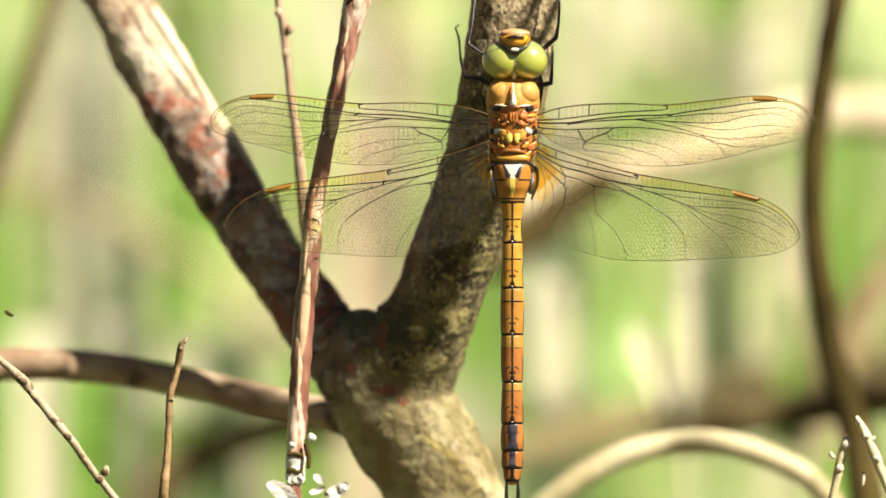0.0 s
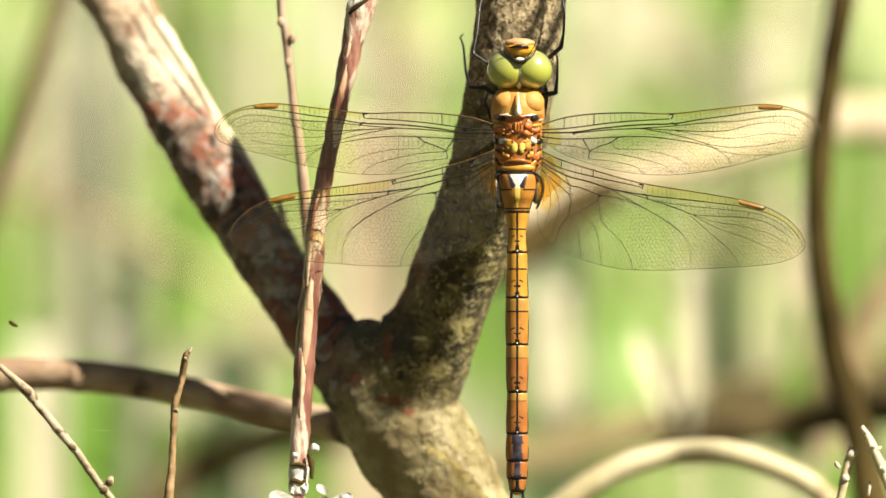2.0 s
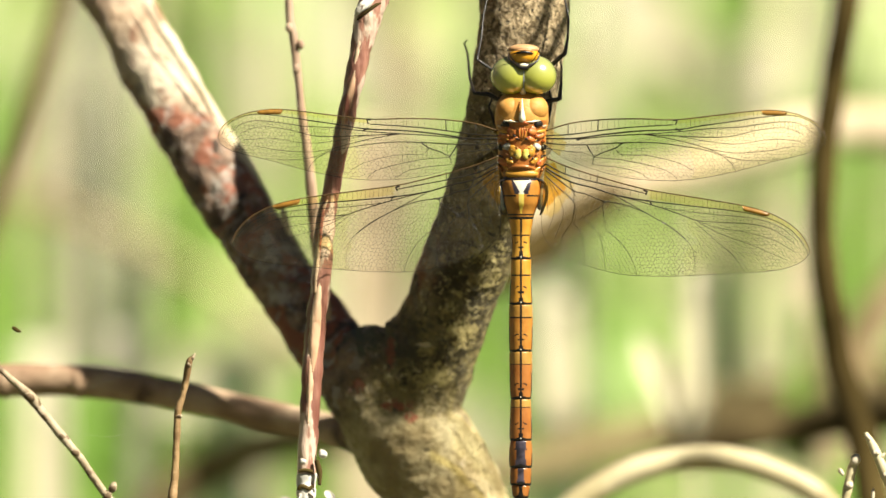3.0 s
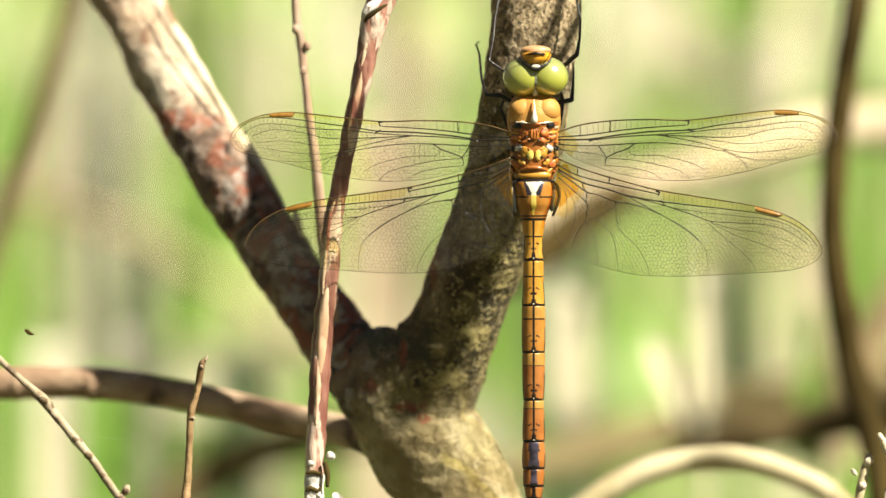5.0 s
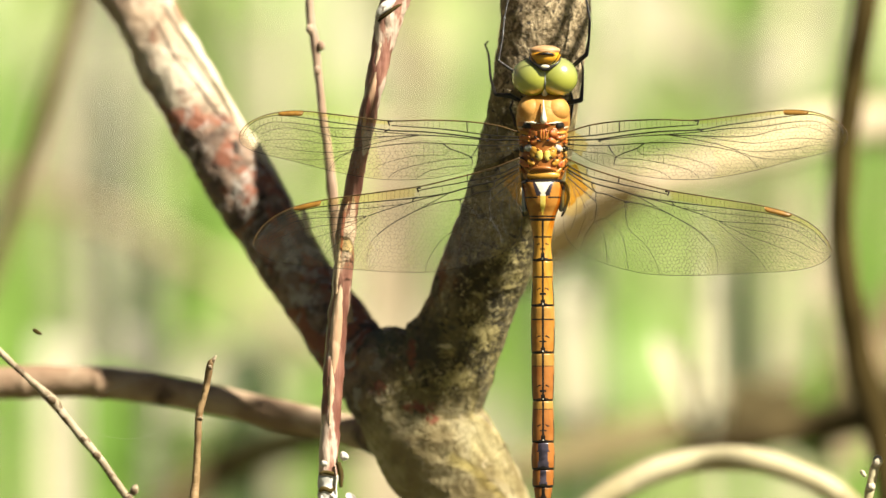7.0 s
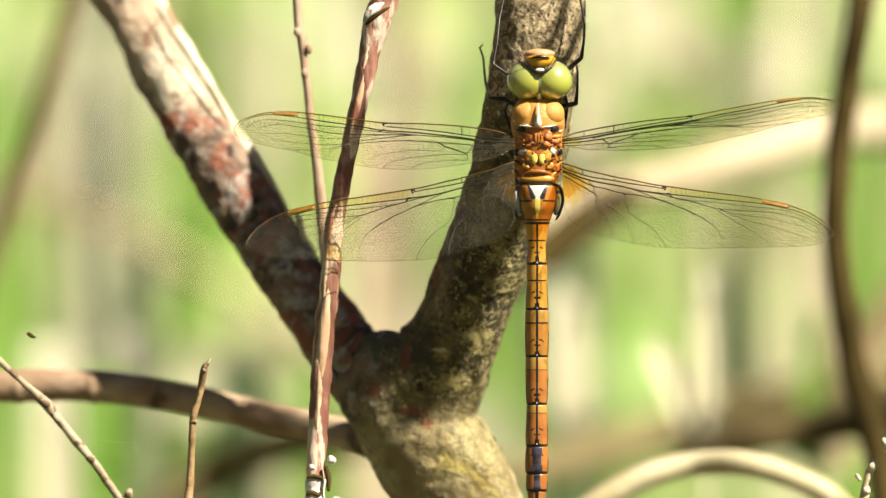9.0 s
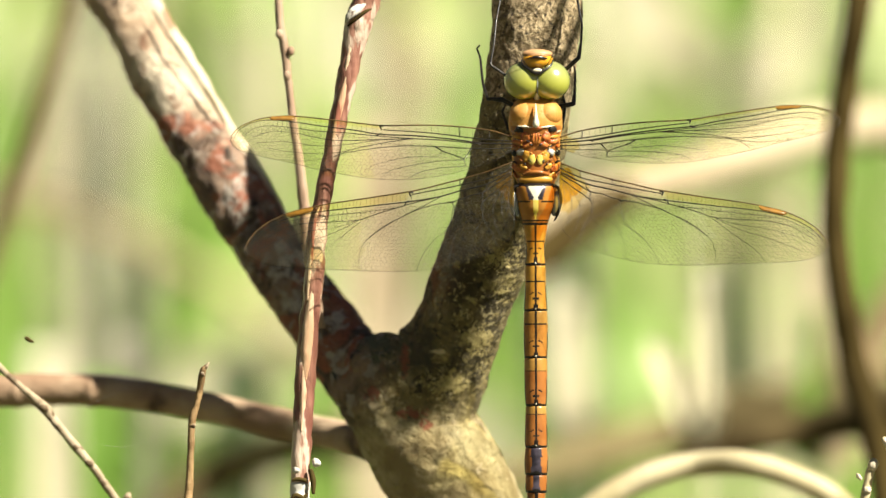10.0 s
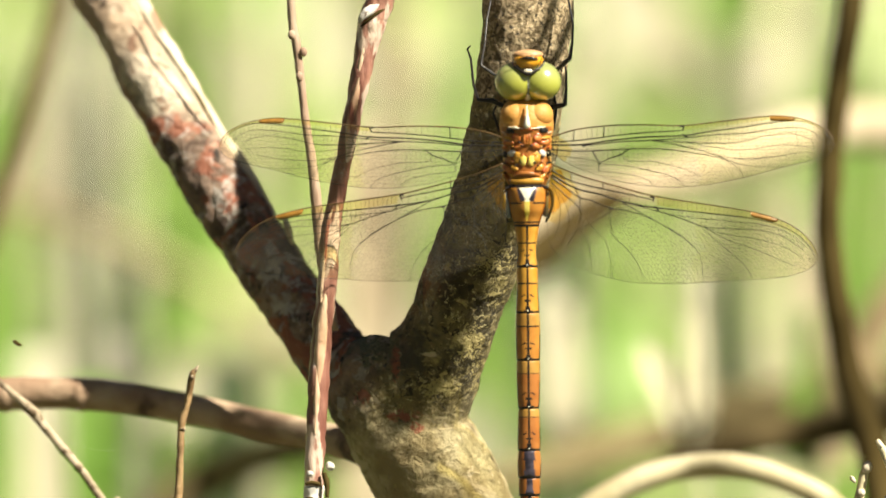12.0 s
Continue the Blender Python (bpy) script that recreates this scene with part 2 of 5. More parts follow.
def bark():
    """Bark of the forked stem: olive with moss flecks on the upright, reddish with pale lichen on the leaning limb."""
    m = bpy.data.materials.new("fork_bark")
    m.use_nodes = True
    n, ln = m.node_tree.nodes, m.node_tree.links
    bs = n["Principled BSDF"]
    co = n.new("ShaderNodeTexCoord")

    def nz(sc, dt=8.0, dist=0.0):
        t = n.new("ShaderNodeTexNoise")
        t.inputs["Scale"].default_value, t.inputs["Detail"].default_value, t.inputs["Distortion"].default_value = sc, dt, dist
        t.inputs["Roughness"].default_value = 0.62
        ln.new(co.outputs["Object"], t.inputs["Vector"])
        return t.outputs[0]

    def step(sock, lo, hi):
        r = n.new("ShaderNodeMapRange")
        r.interpolation_type = "SMOOTHSTEP"
        r.inputs[1].default_value, r.inputs[2].default_value = lo, hi
        ln.new(sock, r.inputs[0])
        return r.outputs[0]

    def mix(fac, c1, c2):
        x = n.new("ShaderNodeMix")
        x.data_type = "RGBA"
        for i, c in ((6, c1), (7, c2)):
            if isinstance(c, tuple):
                x.inputs[i].default_value = (*c, 1)
            else:
                ln.new(c, x.inputs[i])
        ln.new(fac, x.inputs[0])
        return x.outputs[2]

    def blob(u, v, y, ru, rv, ragged=1.6, sc=900):
        """A patch of that half width and height in plan units round a place, with a ragged edge."""
        sub, mul, ln3 = n.new("ShaderNodeVectorMath"), n.new("ShaderNodeVectorMath"), n.new("ShaderNodeVectorMath")
        sub.operation, mul.operation, ln3.operation = "SUBTRACT", "MULTIPLY", "LENGTH"
        ln.new(co.outputs["Object"], sub.inputs[0])
        sub.inputs[1].default_value = at(u, v, y)
        ln.new(sub.outputs[0], mul.inputs[0])
        mul.inputs[1].default_value = (1 / (ru * S), 1 / (90 * S), 1 / (rv * S))
        ln.new(mul.outputs[0], ln3.inputs[0])
        add = n.new("ShaderNodeMath")
        add.operation = "MULTIPLY_ADD"
        ln.new(nz(sc, 9, 1.2), add.inputs[0])
        add.inputs[1].default_value = -2 * ragged
        ln.new(ln3.outputs["Value"], add.inputs[2])
        return step(add.outputs[0], 1.10 - ragged, 0.45 - ragged)

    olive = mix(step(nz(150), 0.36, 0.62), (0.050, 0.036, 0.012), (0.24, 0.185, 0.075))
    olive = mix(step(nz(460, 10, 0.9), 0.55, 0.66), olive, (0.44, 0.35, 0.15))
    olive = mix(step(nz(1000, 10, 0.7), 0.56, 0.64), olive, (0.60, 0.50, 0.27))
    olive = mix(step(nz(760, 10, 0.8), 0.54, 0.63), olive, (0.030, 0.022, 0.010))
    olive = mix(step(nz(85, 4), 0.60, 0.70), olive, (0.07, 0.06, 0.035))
    for u, v, y, ru, rv in ((846, 420, 0.012, 30, 16), (858, 470, 0.012, 22, 30), (800, 560, 0.018, 26, 30), (760, 640, 0.020, 34, 22), (820, 620, 0.016, 16, 34)):
        olive = mix(blob(u, v, y, ru, rv, 3.4, 1100), olive, (0.46, 0.37, 0.15))
    grey_top = mix(step(nz(900, 10, 0.9), 0.42, 0.60), (0.19, 0.13, 0.062), (0.66, 0.50, 0.30))
    grey_top = mix(step(nz(1500, 8, 0.7), 0.56, 0.63), grey_top, (0.06, 0.045, 0.03))
    # Lower stem: smoother, paler bark, with some of its sunlight put into the colour.
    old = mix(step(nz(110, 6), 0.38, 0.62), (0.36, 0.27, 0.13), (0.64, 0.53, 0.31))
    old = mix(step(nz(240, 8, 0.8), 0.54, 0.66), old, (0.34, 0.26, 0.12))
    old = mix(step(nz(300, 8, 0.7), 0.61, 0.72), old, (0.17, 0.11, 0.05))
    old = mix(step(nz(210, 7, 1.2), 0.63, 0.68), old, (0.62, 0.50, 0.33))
    # Two limb tones: sunlight put into the upper, shade into the lower.
    sunlit_limb = mix(step(nz(110, 8, 0.6), 0.40, 0.60), (0.52, 0.36, 0.24), (0.78, 0.64, 0.48))
    sunlit_limb = mix(step(nz(210, 9, 0.9), 0.56, 0.62), sunlit_limb, (0.34, 0.19, 0.12))
    sunlit_limb = mix(step(nz(420, 9, 0.7), 0.60, 0.66), sunlit_limb, (0.10, 0.06, 0.04))
    shaded_limb = mix(step(nz(140, 8, 0.8), 0.40, 0.58), (0.105, 0.064, 0.044), (0.37, 0.245, 0.175))
    shaded_limb = mix(step(nz(120, 8, 0.9), 0.52, 0.58), shaded_limb, (0.36, 0.130, 0.075))
    shaded_limb = mix(step(nz(260, 9, 1.0), 0.525, 0.60), shaded_limb, (0.50, 0.42, 0.36))
    shaded_limb = mix(step(nz(330, 9, 0.5), 0.58, 0.66), shaded_limb, (0.020, 0.014, 0.010))
    for u, v, y, ru, rv in ((338, 205, 0.040, 36, 28), (395, 300, 0.038, 34, 46), (430, 345, 0.037, 22, 30)):
        shaded_limb = mix(blob(u, v, y, ru, rv, 1.8, 460), shaded_limb, (0.38, 0.135, 0.078))
    for u, v, y, ru, rv in ((462, 425, 0.034, 22, 40), (500, 455, 0.033, 20, 12), (488, 495, 0.033, 28, 14), (560, 520, 0.030, 14, 20), (360, 236, 0.040, 30, 8)):
        shaded_limb = mix(blob(u, v, y, ru, rv, 2.4, 560), shaded_limb, (0.60, 0.52, 0.45))
    for u, v, y, ru, rv in ((640, 570, 0.022, 52, 44), (610, 530, 0.026, 26, 40)):
        shaded_limb = mix(blob(u, v, y, ru, rv, 1.6, 420), shaded_limb, (0.13, 0.14, 0.095))
    for u, v, y, ru, rv in ((712, 712, 0.020, 14, 9), (616, 652, 0.024, 12, 16), (676, 600, 0.022, 8, 30), (690, 690, 0.020, 30, 10)):
        olive = mix(blob(u, v, y, ru, rv, 2.2, 700), olive, (0.30, 0.11, 0.06))
        shaded_limb = mix(blob(u, v, y, ru, rv, 2.2, 700), shaded_limb, (0.30, 0.11, 0.06))
        old = mix(blob(u, v, y, ru, rv, 2.2, 700), old, (0.36, 0.12, 0.06))
    olive = mix(blob(734, 582, 0.0185, 17, 6, 1.0, 800), olive, (0.72, 0.60, 0.36))
    sp = n.new("ShaderNodeSeparateXYZ")
    ln.new(co.outputs["Object"], sp.inputs[0])
    lean = n.new("ShaderNodeMath")
    lean.operation = "MULTIPLY_ADD"
    ln.new(nz(70, 4), lean.inputs[0])
    lean.inputs[1].default_value = 0.012
    ln.new(sp.outputs[0], lean.inputs[2])
    low = n.new("ShaderNodeMath")
    low.operation = "MULTIPLY_ADD"
    ln.new(sp.outputs[2], low.inputs[0])
    low.inputs[1].default_value = -0.6
    ln.new(lean.outputs[0], low.inputs[2])
    lift = n.new("ShaderNodeMath")
    lift.operation = "ADD"
    ln.new(low.outputs[0], lift.inputs[0])
    lift.inputs[1].default_value = 0.6 * H - 0.001
    top = n.new("ShaderNodeMath")
    top.operation = "MAXIMUM"
    ln.new(lean.outputs[0], top.inputs[0])
    ln.new(lift.outputs[0], top.inputs[1])
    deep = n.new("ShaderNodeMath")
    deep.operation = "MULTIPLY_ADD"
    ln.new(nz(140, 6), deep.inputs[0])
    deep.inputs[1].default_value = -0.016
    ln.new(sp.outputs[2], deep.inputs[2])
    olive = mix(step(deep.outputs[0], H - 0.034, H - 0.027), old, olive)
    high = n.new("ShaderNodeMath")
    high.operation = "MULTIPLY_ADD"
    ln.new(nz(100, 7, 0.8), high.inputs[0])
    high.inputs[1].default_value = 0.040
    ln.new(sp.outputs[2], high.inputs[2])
    # By height: painted shade below, painted sunlight above, with a ragged edge.
    red = mix(step(high.outputs[0], H + 0.044, H + 0.050), shaded_limb, sunlit_limb)
    olive = mix(step(high.outputs[0], H + 0.042, H + 0.049), olive, grey_top)
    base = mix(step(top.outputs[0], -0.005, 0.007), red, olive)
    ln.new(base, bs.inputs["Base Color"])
    bs.inputs["Roughness"].default_value = 0.75
    bp = n.new("ShaderNodeBump")
    bp.inputs["Strength"].default_value, bp.inputs["Distance"].default_value = 1.0, 0.0013
    ln.new(nz(620, 12, 0.4), bp.inputs["Height"])
    ln.new(bp.outputs[0], bs.inputs["Normal"])
    return m


M_BARK = bark()


# ---- mesh helpers ----
def link(name, bm, mats, parent=None, label="", smooth=True):
    me = bpy.data.meshes.new(name)
    bm.to_mesh(me)
    bm.free()
    for m in (mats if isinstance(mats, (list, tuple)) else [mats]):
        me.materials.append(m)
    if smooth:
        me.polygons.foreach_set("use_smooth", [True] * len(me.polygons))
    ob = new(name, me)
    if parent:
        ob.parent = parent
    return tagged(ob, label)


def part(name, bm, material, parent, label=""):
    """Links a bmesh as one mesh object under a thing or under a part."""
    return link(name, bm, material, parent, label)


def spline(points, count):
    """Catmull-Rom through the points (tuples of any length), evenly spaced by parameter."""
    p = np.array([tuple(q) for q in points], float)
    p = np.vstack([2 * p[0] - p[1], p, 2 * p[-1] - p[-2]])
    out = []
    for x in np.linspace(0, len(p) - 3 - 1e-9, count):
        i, f = int(x), x - int(x)
        a, b, c, d = p[i:i + 4]
        out.append(0.5 * (2 * b + (c - a) * f + (2 * a - 5 * b + 4 * c - d) * f * f + (3 * b - a - 3 * c + d) * f ** 3))
    return np.array(out)


def tube(bm, rows, sides=12, rough=0.0, rough_scale=300.0, caps=True, mi=0):
    """A limb along rows of (x, y, z, radius), with an uneven surface."""
    rows = np.array(rows, float)
    rings, ref = [], Vector((0, -1, 0))
    for i, r in enumerate(rows):
        t = Vector(rows[min(i + 1, len(rows) - 1)][:3] - rows[max(i - 1, 0)][:3]).normalized()
        if abs(t.dot(ref)) > 0.95:
            ref = Vector((1, 0, 0))
        a = (ref - t * t.dot(ref)).normalized()
        b = t.cross(a)
        ref = a
        c = Vector(r[:3])
        ring = []
        for k in range(sides):
            q = 2 * math.pi * k / sides
            w = a * math.cos(q) + b * math.sin(q)
            rr = r[3]
            if rough:
                rr *= 1 + rough * noise.fractal((c + w * r[3]) * rough_scale, 1.0, 2.0, 3)
            ring.append(bm.verts.new(c + w * rr))
        rings.append(ring)
    for r0, r1 in zip(rings, rings[1:]):
        for k in range(sides):
            f = bm.faces.new((r0[k], r0[(k + 1) % sides], r1[(k + 1) % sides], r1[k]))
            f.material_index = mi
    if caps:
        bm.faces.new(rings[0][::-1]).material_index = mi
        bm.faces.new(rings[-1]).material_index = mi
    return bm


def limb(points, count=60, sides=16, rough=0.12, rough_scale=300.0):
    """A bmesh of a branch through rows of (u, v, y, half width in plan units)."""
    rows = [(*at(u, v, y), w * S * (D + y) / D) for u, v, y, w in points]
    return tube(bmesh.new(), spline(rows, count), sides, rough, rough_scale)


def ball(bm, centre, radii, seg=24, rings=16, turn=(0, 0, 0), mi=0):
    m = Matrix.LocRotScale(Vector(centre), Euler([radians(a) for a in turn]), Vector(radii))
    got = bmesh.ops.create_uvsphere(bm, u_segments=seg, v_segments=rings, radius=1.0, matrix=m)
    for v in got["verts"]:
        for f in v.link_faces:
            f.material_index = mi
    return bm
# ---- ground and distance ----
def ground():
    bm = bmesh.new()
    n, r = 48, 70.0
    rings = []
    for rad in (0.15, 0.5, 1.2, 3.0, 8.0, 20.0, r):
        rings.append([bm.verts.new((rad * math.cos(2 * math.pi * k / n), rad * math.sin(2 * math.pi * k / n), 0.02 * noise.noise(Vector((rad * math.cos(k), rad * math.sin(k), 0))) if rad < 60 else 0)) for k in range(n)])
    bm.faces.new(rings[0])
    for a, b in zip(rings, rings[1:]):
        for k in range(n):
            bm.faces.new((a[k], b[k], b[(k + 1) % n], a[(k + 1) % n]))
    return tagged(link("ground", bm, M_GROUND), "damp ground with brown leaf litter and moss", "ground", kind="structure")


ground()


def blade(bm, base, top, half, bend, mi=0, steps=7):
    """A tapering leaf blade, folded along its middle."""
    base, top = Vector(base), Vector(top)
    side = Vector((math.cos(bend[2]), math.sin(bend[2]), 0))
    prev = None
    for i in range(steps + 1):
        f = i / steps
        c = base.lerp(top, f) + Vector((bend[0], bend[1], 0)) * f * f
        w = half * (1 - f ** 2.5) * min(1, 0.55 + 2 * f) + 0.0004
        row = [bm.verts.new(c - side * w), bm.verts.new(c + Vector((0, 0.25 * w, 0))), bm.verts.new(c + side * w)]
        if prev:
            for k in (0, 1):
                bm.faces.new((prev[k], prev[k + 1], row[k + 1], row[k])).material_index = mi
        prev = row


def reed_bed(name, count, near, far, spread, weights, label, seed):
    """A stand of reeds and sedge blades that nobody could count."""
    rnd = random.Random(seed)
    bm = bmesh.new()
    for i in range(count):
        y = near + (far - near) * rnd.random() ** 0.8
        x = rnd.uniform(-1, 1) * spread * (D + y) / D
        h = H + rnd.uniform(-0.12, 0.9)
        mi = rnd.choices(range(len(weights)), weights)[0]
        blade(bm, (x + rnd.gauss(0, 0.05), y, 0), (x + rnd.gauss(0, 0.05), y + rnd.gauss(0, 0.05), h), rnd.uniform(0.004, 0.010), (rnd.gauss(0, 0.10), rnd.gauss(0, 0.06), rnd.uniform(-0.7, 0.7)), mi)
    ob = link(name, bm, [M_LEAF, M_LEAF_LIGHT, M_REED_DRY, M_REED_GREY, M_LEAF_DARK])
    return tagged(ob, label, "reeds", kind="stuff")


reed_bed("reed_bed", 1500, 1.9, 5.5, 0.13, (3, 5, 4, 0.8, 0.6), "dense stand of green and straw-coloured marsh reeds", 3)
reed_bed("reed_bed", 1800, 1.9, 7.0, 1.2, (3, 4, 3, 1, 0.6), "wide belt of green marsh reeds with dry stalks", 5)


def low_sedge():
    """Short sedge on the ground round the shrub."""
    rnd = random.Random(61)
    bm = bmesh.new()
    for i in range(5200):
        a, r = rnd.uniform(-math.pi, math.pi), 0.25 + 4.0 * rnd.random() ** 0.6
        c = Vector((r * math.cos(a), r * math.sin(a), 0))
        if (c - Vector((0, -D, 0))).length < 0.25:
            continue
        h = rnd.uniform(0.06, 0.30)
        blade(bm, c, c + Vector((rnd.gauss(0, 0.03), rnd.gauss(0, 0.03), h)), rnd.uniform(0.002, 0.006), (rnd.gauss(0, 0.05), rnd.gauss(0, 0.05), rnd.uniform(0, 3)), rnd.choices(range(3), (4, 2, 2))[0], 4)
    return tagged(link("low_sedge", bm, [M_LEAF, M_LEAF_DARK, M_REED_DRY]), "low green and dry sedge on the damp ground", "sedge", kind="stuff")


low_sedge()


def far_trees():
    """A belt of leafy bushes that closes the distance."""
    rnd = random.Random(8)
    bm = bmesh.new()
    for i in range(5200):
        a = rnd.uniform(-0.9, 0.9) if i % 3 else rnd.uniform(-math.pi, math.pi)
        r = rnd.uniform(9, 12)
        z = rnd.uniform(0, 3.6) + 0.7 * noise.noise(Vector((a * 4, 0, 0)))
        c = Vector((r * math.sin(a), r * math.cos(a), max(0.05, z)))
        q = Euler((rnd.uniform(0, 3), rnd.uniform(0, 3), rnd.uniform(0, 6))).to_matrix()
        s = rnd.uniform(0.10, 0.22)
        vs = [bm.verts.new(c + q @ Vector(p) * s) for p in ((-1, 0, 0), (-0.3, 0.55, 0.1), (1, 0, 0), (-0.3, -0.55, 0.1))]
        bm.faces.new((vs[0], vs[1], vs[2]))
        bm.faces.new((vs[0], vs[2], vs[3]))
    return tagged(link("far_bushes", bm, M_LEAF_LIGHT), "far belt of pale green leafy bushes", "bushes", kind="stuff")


far_trees()


# ---- single reeds and leaves near behind the fork ----
def reed(u0, v0, u1, v1, y, half, material, label, name="reed_stalk"):
    """A stalk that runs down to the ground, with its joints."""
    a, b = at(u0, v0, y), at(u1, v1, y)
    k = S * (D + y) / D
    d = (b - a).normalized()
    foot = b + d * ((b.z - 0.0) / max(0.2, -d.z))
    foot = Vector((b.x + (foot.x - b.x) * 0.3, b.y, 0.0))
    rows = [(*a, half * k * 0.6), (*a.lerp(b, 0.3), half * k), (*a.lerp(b, 0.7), half * k), (*b, half * k), (*foot, half * k * 1.1)]
    ob = link(name, tube(bmesh.new(), spline(rows, 40), 10, 0.05, 60), material)
    for f in (0.25, 0.6):
        c = a.lerp(b, f)
        part("joint", tube(bmesh.new(), [(*(c - d * half * k * 0.3), half * k * 1.05), (*c, half * k * 1.25), (*(c + d * half * k * 0.3), half * k * 1.05)], 10), material, ob)
    return tagged(ob, label, "reed", "reeds behind the fork")


def leaf(u0, v0, u1, v1, y, half, material, label, turn=0.0, name="reed_leaf", foot=0.7):
    """A broad blade whose base stands on the ground."""
    k = S * (D + y) / D
    top, low = at(u0, v0, y), at(u1, v1, y)
    bm = bmesh.new()
    rows = spline([(*top, 0.1), (*top.lerp(low, 0.25), 0.8), (*low, 1.0), *([(*low.lerp(top, -0.12), 0.12)] if foot < 0.2 else []), (low.x, low.y, low.z * 0.4, foot), (low.x, low.y, 0.0, foot * 0.6)], 26)
    prev = None
    for i, (x, yy, z, w) in enumerate(rows):
        w = max(0.04, w) * half * k
        s = Vector((math.cos(turn), math.sin(turn), 0)) * w
        c = Vector((x, yy, z))
        row = [bm.verts.new(c - s), bm.verts.new(c - s * 0.5 + Vector((0, 0.18 * w, 0))), bm.verts.new(c + Vector((0, 0.3 * w, 0))), bm.verts.new(c + s * 0.5 + Vector((0, 0.18 * w, 0))), bm.verts.new(c + s)]
        if prev:
            for q in range(4):
                bm.faces.new((prev[q], prev[q + 1], row[q + 1], row[q]))
        prev = row
    ob = link(name, bm, material)
    part("midrib", tube(bmesh.new(), [(x, yy + 0.3 * max(0.04, w) * half * k, z, 0.05 * half * k) for x, yy, z, w in rows], 6), material, ob)
    return tagged(ob, label, "leaf", "reeds behind the fork")


GREEN = "fresh green reed leaf lit by the sun"
PALE = "pale straw-coloured dead reed leaf"
GREY = "grey-brown old reed stalk, shade put into its colour"
leaf(330, 60, 300, 620, 1.21, 105, M_LEAF, GREEN, 0.2)
leaf(240, 380, 290, 700, 1.10, 60, M_LEAF, GREEN, -0.3)
leaf(10, 280, 15, 480, 1.10, 40, M_LEAF, GREEN, 0.3)
leaf(60, 670, 70, 900, 0.6, 40, M_REED_DRY, PALE, 0.3)
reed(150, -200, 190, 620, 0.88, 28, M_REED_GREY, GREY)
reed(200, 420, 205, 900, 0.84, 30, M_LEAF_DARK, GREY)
leaf(64, 40, 72, 400, 1.32, 42, M_REED_DRY, PALE, 0.1, foot=0.1)
leaf(190, 430, 185, 640, 1.10, 40, M_REED_DRY, PALE, 0.2)
leaf(470, 520, 440, 700, 1.21, 70, M_REED_DRY, PALE, 0.2)
reed(705, -250, 690, 330, 1.0, 42, M_BRANCH_PALE, "tan-brown dead reed stalk behind the fork")
leaf(630, 180, 660, 420, 1.21, 50, M_LEAF, GREEN, 0.2)
leaf(640, 320, 650, 520, 0.66, 50, M_BRANCH_PALE, "tan dead leaf hanging in the fork", 0.1)
leaf(1085, 300, 1100, 520, 1.21, 90, M_LEAF, GREEN, 0.2)
leaf(1180, -150, 1200, 300, 1.65, 90, M_LEAF_LIGHT, "yellow-green reed leaf, sunlight put into its colour", 0.2)
leaf(1040, 480, 1050, 820, 1.10, 55, M_LEAF, GREEN, -0.2)
reed(1345, -200, 1350, 420, 1.10, 48, M_REED_DRY, PALE)
reed(1290, -120, 1285, 260, 1.21, 30, M_REED_GREY, GREY)
leaf(1264, 420, 1280, 670, 0.66, 34, M_LEAF_DARK, "leaf behind the wings, shade put into its dark green", 0.2, foot=0.1)
leaf(950, 455, 985, 740, 0.5, 36, M_REED_DRY, "bleached dead leaf on a thin stalk", 0.4, foot=0.1)
leaf(1118, 570, 1204, 735, 0.34, 34, M_REED_DRY, "bleached dead leaf on a thin stalk", 0.5, foot=0.1)
leaf(1130, 420, 1150, 620, 1.21, 60, M_LEAF_LIGHT, "yellow-green reed leaf, sunlight put into its colour", 0.2)
leaf(1400, 320, 1420, 640, 1.10, 55, M_LEAF, GREEN, 0.1)
leaf(1540, 260, 1530, 520, 0.99, 50, M_LEAF, GREEN, 0.1)
reed(1550, -100, 1555, 380, 1.32, 45, M_REED_DRY, PALE)
leaf(860, 560, 870, 720, 1.10, 45, M_LEAF, GREEN, 0.1)


reed(112, -250, 120, 700, 0.8, 13, M_REED_GREY, GREY)
reed(250, -200, 232, 500, 1.0, 14, M_REED_DRY, PALE)
reed(455, -250, 470, 420, 1.0, 16, M_REED_DRY, PALE)
reed(1230, 250, 1240, 700, 0.8, 12, M_REED_DRY, PALE)
reed(1390, 280, 1400, 760, 0.9, 14, M_REED_DRY, PALE)
leaf(540, 745, 550, 950, 0.7, 62, M_LEAF, GREEN, 0.1)
leaf(150, 790, 165, 950, 0.45, 50, M_LEAF, GREEN, 0.2)
leaf(215, 640, 210, 900, 0.8, 40, M_LEAF_DARK, "leaf low in the reeds, shade put into its dark green", 0.1)
leaf(1000, 310, 965, 470, 0.75, 38, M_LEAF_DARK, "leaf behind the wings, shade put into its dark green", 0.2)

# Pale leaves added as bright out-of-focus spots, a dark one between them.
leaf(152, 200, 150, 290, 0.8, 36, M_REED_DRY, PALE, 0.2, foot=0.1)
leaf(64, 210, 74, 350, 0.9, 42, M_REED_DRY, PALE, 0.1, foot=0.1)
leaf(158, 320, 164, 370, 0.8, 30, M_LEAF_DARK, "leaf low in the reeds, shade put into its dark green", 0.1, foot=0.1)
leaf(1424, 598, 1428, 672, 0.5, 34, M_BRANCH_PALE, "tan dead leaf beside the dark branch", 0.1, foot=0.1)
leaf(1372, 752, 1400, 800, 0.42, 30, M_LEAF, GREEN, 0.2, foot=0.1)
